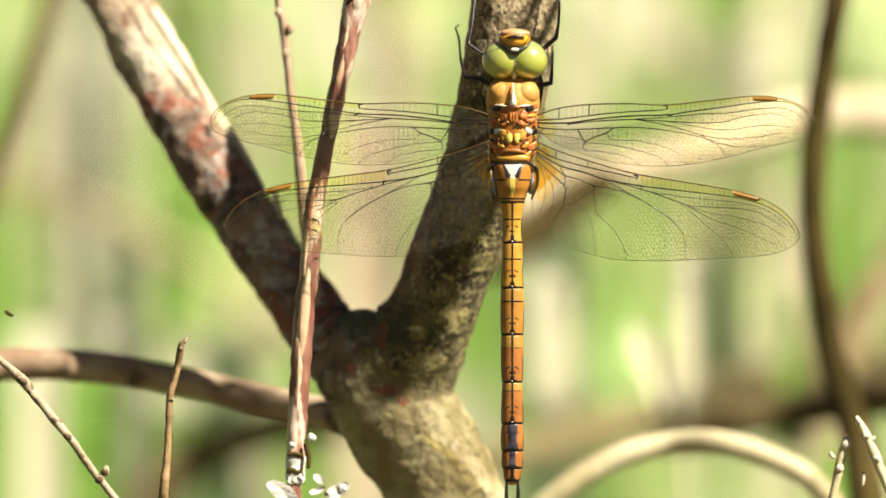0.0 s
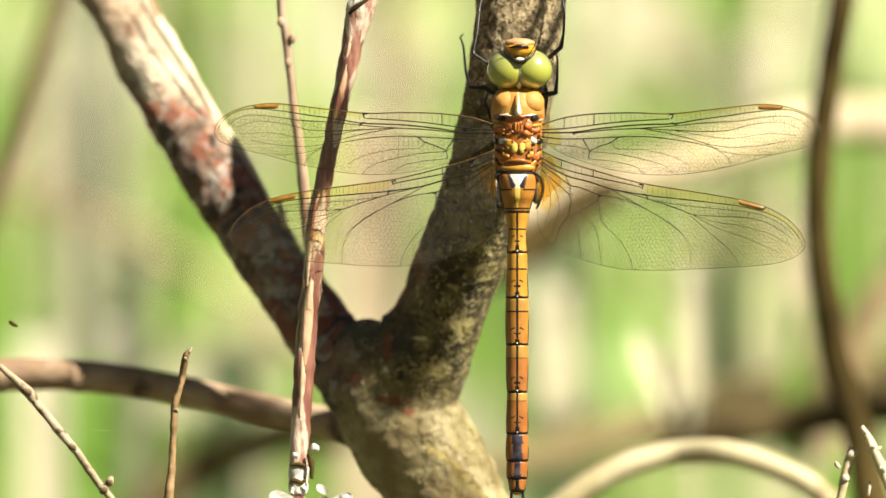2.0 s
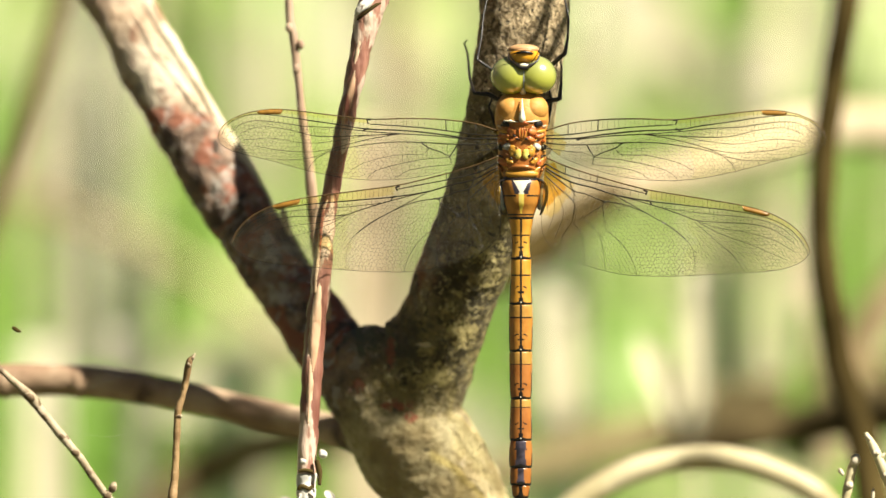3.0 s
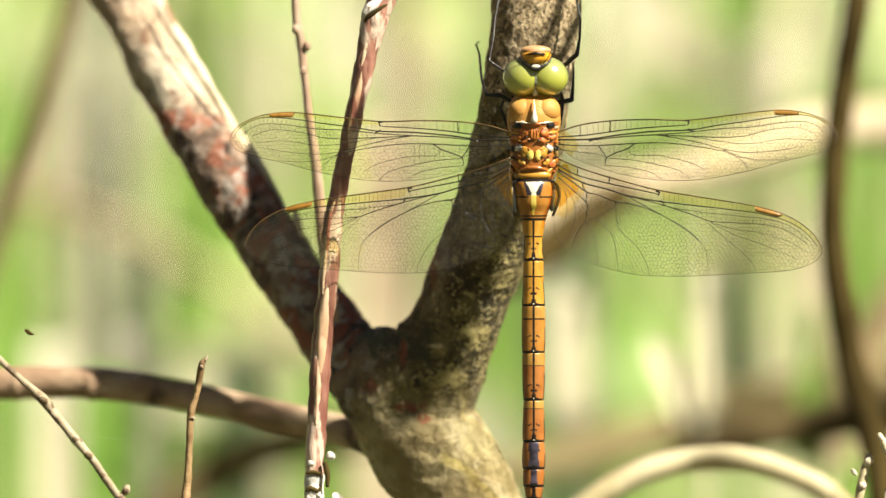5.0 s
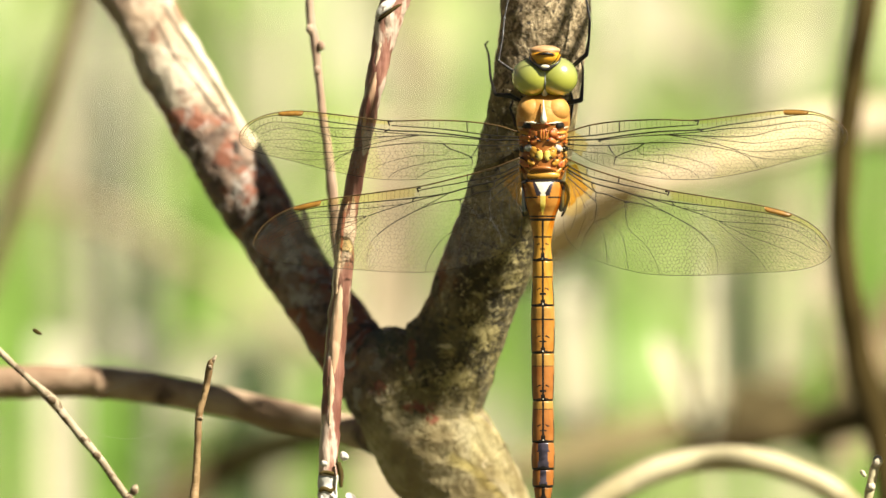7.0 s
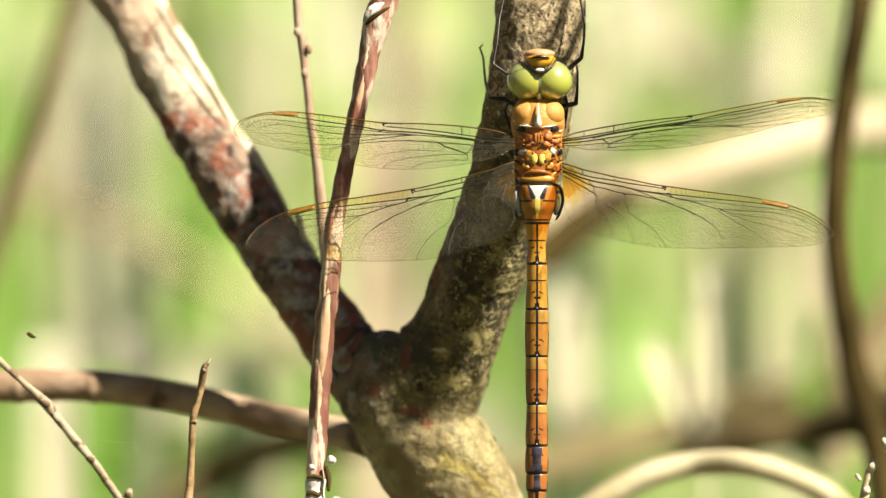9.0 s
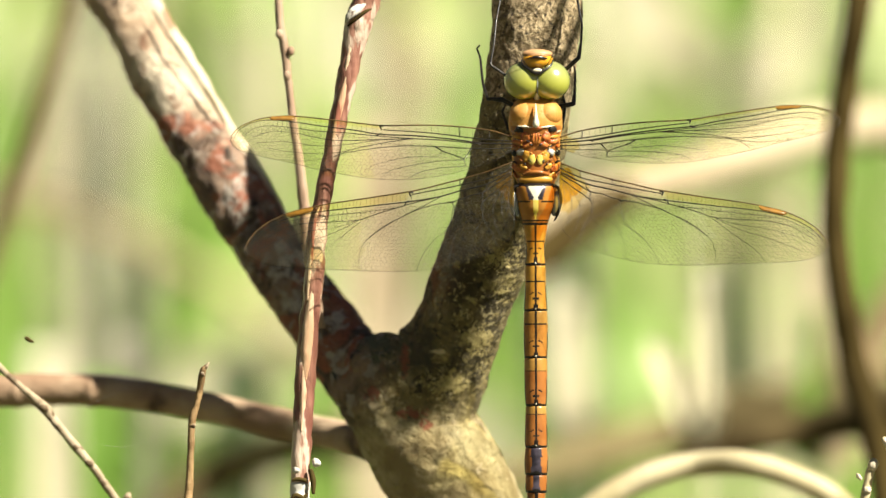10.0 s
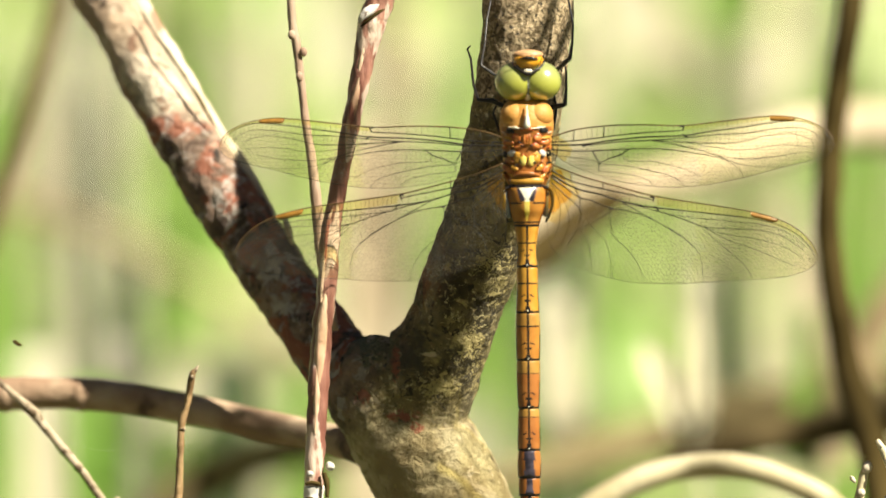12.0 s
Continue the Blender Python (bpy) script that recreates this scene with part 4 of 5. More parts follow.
def shade_shoot():
    """Unseen shoot added above the view; its leaves shade limb, upright and red twig."""
    foot = at(1095, -2350, 0.199)
    ob = new("shade_shoot")
    ob.location = foot
    k = to_sun * 0.2

    def spot(u, v, y):
        return at(u, v, y) + k - foot

    rows = spline([(0, 0, 0, 0.0016), *[(*(spot(u, v, y) + Vector((0.02, 0, 0.008))), 0.0011) for u, v, y in ((620, 100, 0.02), (560, 300, 0.03), (480, 560, 0.035))]], 40)
    part("shoot", tube(bmesh.new(), rows, 8, 0.1, 300), M_TWIG, ob)
    rnd = random.Random(21)
    leaves = []
    for u, v, y, half, length, tilt in ((592, 560, 0.028, 58, 76, -40), (578, 240, 0.003, 24, 88, 10), (762, 430, 0.015, 66, 120, 14), (774, 515, 0.0155, 38, 70, 20), (756, 590, 0.018, 40, 60, 16), (215, 30, 0.0575, 95, 130, -32), (300, 165, 0.0505, 92, 130, -33)):
        bm = bmesh.new()
        prev = None
        for i in range(13):
            f = i / 12
            w = half * math.sin(math.pi * min(1, f * 0.97 + 0.02)) ** 0.75 * (1 + 0.06 * rnd.uniform(-1, 1))
            row = [bm.verts.new(Vector((x * w * S, 0.0006 * abs(x), (0.5 - f) * 2 * length * S))) for x in (-1, -0.5, 0, 0.5, 1)]
            if prev:
                for q in range(4):
                    bm.faces.new((prev[q], prev[q + 1], row[q + 1], row[q]))
            prev = row
        lf = part("leaf", bm, M_LEAF_DARK, ob)
        lf.matrix_basis = Matrix.Translation(spot(u, v, y)) @ pose(0, 0, 0, rnd.uniform(-12, 12), tilt, rnd.uniform(-15, 15))
        leaves.append(lf)
    return tagged(ob, "leafy green shoot added out of view to shade the fork", "shoot"), leaves[-2:]


SHOOT, GUST_LEAVES = shade_shoot()
# ---- dragonfly ----
FLY = tagged(new("dragonfly"), "amber dragonfly with lime-green eyes and clear wings, clinging to the stem", "dragonfly")
FLY.location = at(908, 245, 0)


def L(u, v, y=0.0):
    """A place in the dragonfly's own space from the plan."""
    return Vector(((u - 908) * S, y, (245 - v) * S))


def loft(profile, pick, step=1.3, sides=64, flat=0.92):
    """A body along v through rows of (v, half width, u of the middle line, y); pick(dx, v, angle, r) gives the colour's index."""
    p = np.array(profile, float)
    vs = np.linspace(p[0, 0], p[-1, 0], max(4, int((p[-1, 0] - p[0, 0]) / step)))
    sp = spline(profile, 400)
    bm, rings = bmesh.new(), []
    for v in vs:
        r, u, y = (np.interp(v, sp[:, 0], sp[:, k]) for k in (1, 2, 3))
        rings.append((v, r, [bm.verts.new(L(u + r * math.sin(q), v, y - r * S * flat * math.cos(q))) for q in (2 * math.pi * k / sides for k in range(sides))]))
    for (v0, r0, a), (v1, r1, b) in zip(rings, rings[1:]):
        for k in range(sides):
            f = bm.faces.new((a[k], b[k], b[(k + 1) % sides], a[(k + 1) % sides]))
            q = 2 * math.pi * (k + 0.5) / sides
            q = q - 2 * math.pi if q > math.pi else q
            f.material_index = pick(0.5 * (r0 + r1) * math.sin(q), 0.5 * (v0 + v1), math.degrees(q), 0.5 * (r0 + r1))
    bm.faces.new(rings[0][2])
    bm.faces.new(rings[-1][2][::-1])
    return bm


BODY = [M_ORANGE, M_BLACK, M_AMBER, M_BROWN, M_PALE, M_YELLOW, M_INDIGO, M_GREY, M_OCHRE]


def segment(v0, v1, cross, marks, tone, wide_mid=0.0):
    """Colour rule of one ring of the abdomen."""
    def pick(dx, v, q, r):
        front = abs(q) < 100
        if v > v1 - 4.4 - 3.0 * max(0.0, 1 - abs(dx) / 9) and front and abs(q) < 78:
            return 1
        if cross and abs(v - cross) < 1.2 and abs(q) < 66:
            return 1
        if front and abs(dx) < 2.2 + wide_mid + 2.6 * max(0.0, (v - v1 + 16) / 16):
            return 6 if wide_mid > 3 else 1
        if marks and front and (abs(abs(dx) - 7.5) < 3.4 and abs(v - marks + 4 - 0.5 * (abs(dx) - 7.5)) < 1.3 or abs(dx) < 5.5 and abs(v - marks - 5) < 1.4):
            return 1
        if abs(q) > 68 and v > v0 + 0.45 * (v1 - v0):
            return 1 if abs(q) < 120 else 3
        if cross and v < cross:
            return 2 if tone == 2 else 8
        return tone
    return pick


def abdomen():
    def first(dx, v, q, r):
        if v < 292 or v > 351:
            return 1 if abs(q) < 85 and (v < 292 or 351 < v < 353.5 or v > 355.5) else 0
        w = max(4.0, 13.5 - 0.55 * (v - 293)) if v < 335 else 4.0 * (1 - (v - 335) / 18)
        if abs(q) < 80 and abs(dx) < w:
            return 4 if v < 316 else 5
        if abs(q) < 85 and v < 316 and abs(dx) < 18 - 0.25 * (v - 292):
            return 6
        if abs(v - 319) < 1.3 and 10 < abs(dx) < 0.95 * r:
            return 1
        if abs(q) > 70:
            return 1 if v > 325 else 0
        return 0

    root = part("abdomen", loft([(284, 30, 907, 0.0005), (293, 34, 907, 0), (310, 34, 907, -0.0002), (330, 31, 907, -0.0002), (345, 26, 906.5, 0), (360, 21.5, 906.5, 0)], first, 0.7, 132), BODY, FLY)
    table = ((358, 431, 388, 405, 2, 0.0, 21, 17, 16.5, 18.5), (431, 511, 459, 484, 2, 0.0, 18, 18, 19.5, 20.5), (511, 594, 534, 568, 0, 0.0, 20.5, 21, 20.8, 20), (594, 678, 616, 655, 3, 0.0, 20, 20, 19.5, 18), (678, 751, 692, 725, 3, 0.3, 18, 19, 20, 19.5), (751, 799, 0, 769, 3, 6.5, 19, 20.5, 20.5, 19.5), (799, 830, 0, 0, 3, 3.2, 18.5, 19, 19, 18.5), (830, 853, 0, 0, 3, 0.5, 16.5, 15.5, 14.5, 13))
    for v0, v1, cross, marks, tone, mid, r0, r1, r2, r3 in table:
        h = v1 - v0
        um = 906.5
        bm = loft([(v0, r0 - 1.2, um, 0), (v0 + 0.06 * h, r0, um, 0), (v0 + 0.4 * h, r1, um, 0), (v0 + 0.75 * h, r2, um, 0), (v1 - 1.5, r3, um, 0), (v1, r3 - 1.2, um, 0)], segment(v0, v1, cross, marks, tone, mid))
        part("abdomen_segment", bm, BODY, root)
        if v1 < 760:
            part("ridge_spot", ball(bmesh.new(), L(um, v1 - 4, -(r3 * 0.9 + 0.2) * S), (1.1 * S, 1.0 * S, 1.7 * S), 8, 6), M_PALE, root)
    for s in (-1, 1):
        c = spline([(*L(906.5 + s * 8, 848, 0), 3.2 * S), (*L(906.5 + s * 10, 858, 0), 2.6 * S), (*L(906.5 + s * 10.5, 875, -0.0001), 3.4 * S), (*L(906.5 + s * 9, 893, -0.0001), 3.8 * S), (*L(906.5 + s * 6, 905, 0), 1.2 * S)], 20)
        part("cercus", tube(bmesh.new(), c, 10), M_BLACK, root, "slender black tail appendage")
        bm = ball(bmesh.new(), L(907 + s * 36, 318, 0.0004), (8.5 * S, 20 * S, 27 * S), 20, 14, (0, s * 9, 0))
        part("auricle", bm, M_GREY, root, "blue-grey lobe with a black rim")
        part("auricle_rim", tube(bmesh.new(), spline([(*L(907 + s * 28, 290, -0.0012), 2.4 * S), (*L(907 + s * 40, 296, -0.0012), 3 * S), (*L(907 + s * 44.5, 318, -0.0006), 3 * S), (*L(907 + s * 38, 342, -0.0004), 2.6 * S), (*L(907 + s * 33, 352, 0), 1.5 * S)], 24), 8), M_BLACK, root)
    part("tail_plate", ball(bmesh.new(), L(906.5, 853, 0), (9 * S, 8 * S, 6 * S), 12, 8), M_AMBER, root)
    return root


ABDOMEN = abdomen()


def thorax():
    def pick(dx, v, q, r):
        if abs(dx) < 1.6 and 141 < v < 160 and abs(q) < 90:
            return 2
        if v > 186 and abs(q) < 70:
            return 3
        return 0

    ob = part("thorax", loft([(138, 26, 908, 0.0012), (143, 36, 908, 0.0012), (155, 43, 908, 0.0010), (170, 47, 908, 0.001), (188, 47.5, 908, 0.001), (205, 44, 908, 0.001), (230, 42, 908, 0.0012), (255, 42, 908, 0.0012), (275, 38, 908, 0.001), (290, 31, 908, 0.0006)], pick, 1.3, 64, 0.95), [M_THORAX, M_PALE, M_BLACK, M_BROWN], FLY)
    for s in (-1, 1):
        part("shoulder", ball(bmesh.new(), L(908 + s * 21.5, 165, -0.0004), (25 * S, 26 * S, 24 * S), 32, 20, (0, s * 8, 0)), M_THORAX, ob)

        def plate(u, v, w, h, m, tilt=0, rise=0.5, thick=6.0, name="sclerite", uneven=2.0):
            b = ball(bmesh.new(), (0, 0, 0), (w * S, 0.42 * thick * S, 0.92 * h * S), 18, 12)
            for q in b.verts:
                q.co += q.co.normalized() * uneven * S * noise.fractal(q.co * 1900 + Vector((u, v, s)), 1.0, 2.0, 3)
            o = part(name, b, m, ob)
            wide = float(np.interp(v, (188, 205, 230, 255, 275, 290), (47.5, 44, 42, 42, 38, 31)))
            turn = math.asin(min(0.94, u / wide))
            on_skin = 0.95 * wide * math.cos(turn) + rise
            o.matrix_basis = Matrix.Translation(L(908 + s * u, v, -on_skin * S + 0.001)) @ pose(0, 0, 0, rnd.uniform(-8, 8), s * tilt, s * math.degrees(turn) * 0.85)

        # plates, ridges and knobs between the wing roots
        rnd = random.Random(17)
        plate(20, 187.5, 15, 1.5, M_PALE, -6, 1.6, 4)
        plate(29, 192, 9, 6.5, M_BLACK, -14, 0.2, 8)
        # grey plate that paints the highlight on the black knob
        plate(31, 190, 4, 2.0, M_GREY, -25, 1.6, 4)
        plate(40, 196, 7, 2.6, M_TAN, -18, 0.6, 5)
        plate(18, 205, 9, 9, M_RED, 12, 0.6, 7)
        plate(19, 202, 5, 3, M_AMBER, -18, 0.6, 5)
        plate(33, 205, 11, 3.6, M_AMBER, -10, 0.6, 6)
        plate(32, 213, 13, 4.6, M_RED, -6, 0.2, 8)
        plate(33, 211, 8, 1.8, M_TAN, -6, 1.6, 4)
        plate(15, 219, 9, 5, M_RED, 14, 0.6, 6)
        plate(39, 221, 8, 3.0, M_RED, -14, 0.6, 5)
        plate(27, 232, 8.5, 6.5, M_SILVER, 22, 0.2, 8)
        plate(25, 229, 4.0, 1.8, M_PALE, 30, 1.6, 3)
        plate(38, 233, 7, 6, M_BLACK, -20, 0.2, 8)
        plate(16, 240, 8, 11, M_AMBER, 6, 0.6, 6)
        plate(7.2, 245, 6.3, 10.5, M_YELLOW, -4, 0.6, 7, "yellow_boss", 0.5)
        plate(22, 257, 8, 5, M_AMBER, -30, 0.6, 6)
        plate(34, 259, 13, 6.5, M_RED, -26, 0.2, 9)
        plate(35, 255, 9, 2.2, M_AMBER, -26, 1.6, 4)
        plate(38, 249, 8, 2.2, M_BLACK, -14, 1.6, 4)
        plate(27, 272, 13, 3.0, M_AMBER, -38, 0.6, 6)
        plate(38, 270, 10, 3.2, M_BROWN, -44, 0.6, 6)
        for k in range(44):
            u, v = rnd.uniform(6, 42), rnd.uniform(192, 270)
            m = rnd.choices((M_RED, M_ORANGE, M_AMBER, M_BROWN, M_BLACK, M_CREAM), (4, 2, 2, 4, 9, 3))[0]
            plate(u, v, rnd.uniform(2.0, 4.5), rnd.uniform(0.7, 1.6), m, rnd.gauss(-12, 22), 1.8, 3)
    part("scutum", ball(bmesh.new(), L(908, 206, -36 * S + 0.001), (13 * S, 8 * S, 15 * S), 22, 14), M_ORANGE, ob)
    for k in (-5, 0, 5):
        part("scutum_ridge", tube(bmesh.new(), spline([(*L(908 + 0.5 * k, 195, -42 * S + 0.001), 0.8 * S), (*L(908 + k, 206, -43.5 * S + 0.001), 1.5 * S), (*L(908 + 0.8 * k, 217, -41.5 * S + 0.001), 0.8 * S)], 14), 8), M_RED, ob)
    part("collar", tube(bmesh.new(), spline([(*L(896, 192, -43 * S + 0.001), 1.4 * S), (*L(902, 190, -45 * S + 0.001), 3.4 * S), (*L(908, 189.5, -44.5 * S + 0.001), 4.0 * S), (*L(914, 190, -45 * S + 0.001), 3.4 * S), (*L(920, 192, -43 * S + 0.001), 1.4 * S)], 20), 10), M_RED, ob)
    part("postnotum", ball(bmesh.new(), L(907.5, 280, -26 * S + 0.001), (30 * S, 13 * S, 10 * S), 28, 16), M_AMBER, ob, "smooth amber plate before the abdomen")
    part("postnotum_bar", tube(bmesh.new(), spline([(*L(884, 272, -30 * S + 0.001), 1.6 * S), (*L(896, 268, -38 * S + 0.001), 3.2 * S), (*L(907.5, 267, -40 * S + 0.001), 3.6 * S), (*L(919, 268, -38 * S + 0.001), 3.2 * S), (*L(931, 272, -30 * S + 0.001), 1.6 * S)], 20), 10), M_BROWN, ob)
    wedge = [(*L(908, 147, -0.0026), 0.6 * S), (*L(908, 158, -0.0031), 1.8 * S), (*L(908, 172, -0.0032), 3.8 * S), (*L(908, 183, -0.0030), 6.2 * S), (*L(908, 187, -0.0027), 4.0 * S)]
    part("pale_wedge", tube(bmesh.new(), spline(wedge, 20), 12), M_PALE, ob, "pale wedge between the shoulders")
    return ob


thorax()


def head():
    bm = ball(bmesh.new(), L(910, 108, 0.0012), (42 * S, 26 * S, 30 * S), 24, 16)
    ob = part("head", bm, M_BLACK, FLY)
    for s in (-1, 1):
        b = ball(bmesh.new(), (0, 0, 0), (37 * S, 36 * S, 34.5 * S), 48, 32)
        e = part("compound_eye", b, M_EYE, ob, "glossy lime-green compound eye")
        e.matrix_basis = Matrix.Translation(L(911 + s * 21.5, 106, -0.0006)) @ pose(0, 0, 0, 8, s * 12, s * 8)
    part("forehead", ball(bmesh.new(), L(911, 72, -0.0016), (28.5 * S, 24 * S, 16.5 * S), 32, 20), M_FRONS, ob, "glossy amber forehead with a dark bar")
    part("upper_lip", ball(bmesh.new(), L(911, 60, -0.0017), (27 * S, 19 * S, 9 * S), 24, 14), M_LIP, ob, "tan pinkish face ridge")
    # Thin ridge added where the face's highlight line runs.
    part("face_ridge", tube(bmesh.new(), spline([(*L(893, 64, -0.0031), 0.7 * S), (*L(901, 62.3, -0.0035), 1.1 * S), (*L(911, 61.8, -0.0036), 1.3 * S), (*L(921, 62.3, -0.0035), 1.1 * S), (*L(929, 64, -0.0031), 0.7 * S)], 24), 8), M_LIP, ob)
    part("forehead_band", tube(bmesh.new(), spline([(*L(894, 68.5, -0.0034), 1.0 * S), (*L(902, 66.3, -0.00365), 2.0 * S), (*L(911, 65.8, -0.0038), 2.5 * S), (*L(920, 66.3, -0.00365), 2.0 * S), (*L(928, 68.5, -0.0034), 1.0 * S)], 24), 8), M_BLACK, ob)
    part("forehead_edge", tube(bmesh.new(), spline([(*L(883, 70, -0.0024), 1.2 * S), (*L(887, 80, -0.0030), 1.8 * S), (*L(898, 88, -0.0035), 2.6 * S), (*L(911, 94.5, -0.0037), 3.4 * S), (*L(924, 88, -0.0035), 2.6 * S), (*L(935, 80, -0.0030), 1.8 * S), (*L(939, 70, -0.0024), 1.2 * S)], 36), 8), M_BLACK, ob)
    part("vertex_patch", ball(bmesh.new(), L(911, 90, -0.0030), (15 * S, 9 * S, 6 * S), 18, 12), M_BLACK, ob)
    part("vertex", ball(bmesh.new(), L(911, 89, -0.0037), (8 * S, 2.8 * S, 3.4 * S), 16, 10), M_PALE, ob, "white spot between the eyes")
    bm = bmesh.new()
    tube(bm, spline([(*L(911, 100, -0.0032), 0.5 * S), (*L(911, 116, -0.0030), 0.8 * S), (*L(911, 130, -0.0023), 1.0 * S)], 14), 8)
    part("eye_seam", bm, M_GREY, ob, "thin grey seam where the eyes meet")
    bm = bmesh.new()
    tube(bm, spline([(*L(910, 129, -0.0025), 0.8 * S), (*L(910, 133.5, -0.0019), 3.2 * S), (*L(910, 136.5, -0.0012), 5.0 * S)], 8), 14)
    part("occiput", bm, M_PALE, ob, "small white triangle behind the eyes")
    for s in (-1, 1):
        part("antenna", tube(bmesh.new(), spline([(*L(910 + s * 14, 84, -0.0031), 1.3 * S), (*L(910 + s * 22, 74, -0.0036), 0.8 * S), (*L(910 + s * 30, 58, -0.004), 0.5 * S)], 10), 6), M_BLACK, ob)
    return ob


head()


def leg(points):
    rows = [(*L(u, v, y), w * S) for u, v, y, w in points]
    bm = bmesh.new()
    pts = np.array(rows)
    dense = []
    for a, b in zip(pts, pts[1:]):
        dense += [a + (b - a) * f for f in np.linspace(0, 1, 8, endpoint=False)]
    dense.append(pts[-1])
    tube(bm, dense, 8, 0.06, 900)
    rnd = random.Random(len(points))
    for p in dense[6:-4:3]:
        a = Vector((rnd.uniform(-1, 1), rnd.uniform(-1, 0.2), rnd.uniform(-0.2, 0.8))).normalized()
        tube(bm, [(*p[:3], 0.5 * S), (*(Vector(p[:3]) + a * 6 * S), 0.15 * S)], 4)
    return part("leg", bm, M_BLACK, FLY, "thin black spiny leg gripping the bark")


leg([(872, 118, 0.001, 3.2), (852, 94, 0.0, 2.6), (829, 78, -0.0005, 2.4), (836, 40, 0.002, 2.2), (840, 0, 0.004, 2), (848, -40, 0.0055, 1.8), (858, -62, 0.0055, 1.4)])
leg([(870, 150, 0.002, 4), (850, 139, 0.002, 4.4), (824, 137, 0.003, 3.2), (816, 110, 0.006, 2.4), (812, 64, 0.010, 2.0), (806, 46, 0.012, 1.6), (812, 40, 0.012, 1.2)])
leg([(940, 115, 0.001, 3.2), (962, 86, 0.0, 4.2), (984, 67, -0.0005, 4.0), (989, 40, 0.002, 2.4), (991, 5, 0.004, 2.2), (985, -30, 0.0055, 2), (975, -60, 0.0055, 1.4)])
leg([(950, 152, 0.002, 4), (966, 149, 0.002, 4.4), (975, 147, 0.002, 4.2), (978, 120, 0.004, 2.4), (979, 90, 0.007, 2.2), (976, 74, 0.009, 1.4)])
leg([(930, 205, 0.003, 3), (955, 190, 0.006, 2.6), (962, 150, 0.0085, 2.2), (955, 120, 0.009, 1.8)])
leg([(886, 205, 0.003, 3), (860, 190, 0.0055, 2.6), (850, 160, 0.0055, 2.2), (858, 140, 0.0055, 1.8)])


# ---- wings ----
def inside(poly, x, y):
    a, b = poly, np.roll(poly, -1, axis=0)
    hit = ((a[:, 1] > y) != (b[:, 1] > y)) & (x < (b[:, 0] - a[:, 0]) * (y - a[:, 1]) / (b[:, 1] - a[:, 1] + 1e-12) + a[:, 0])
    return hit.sum() % 2 == 1


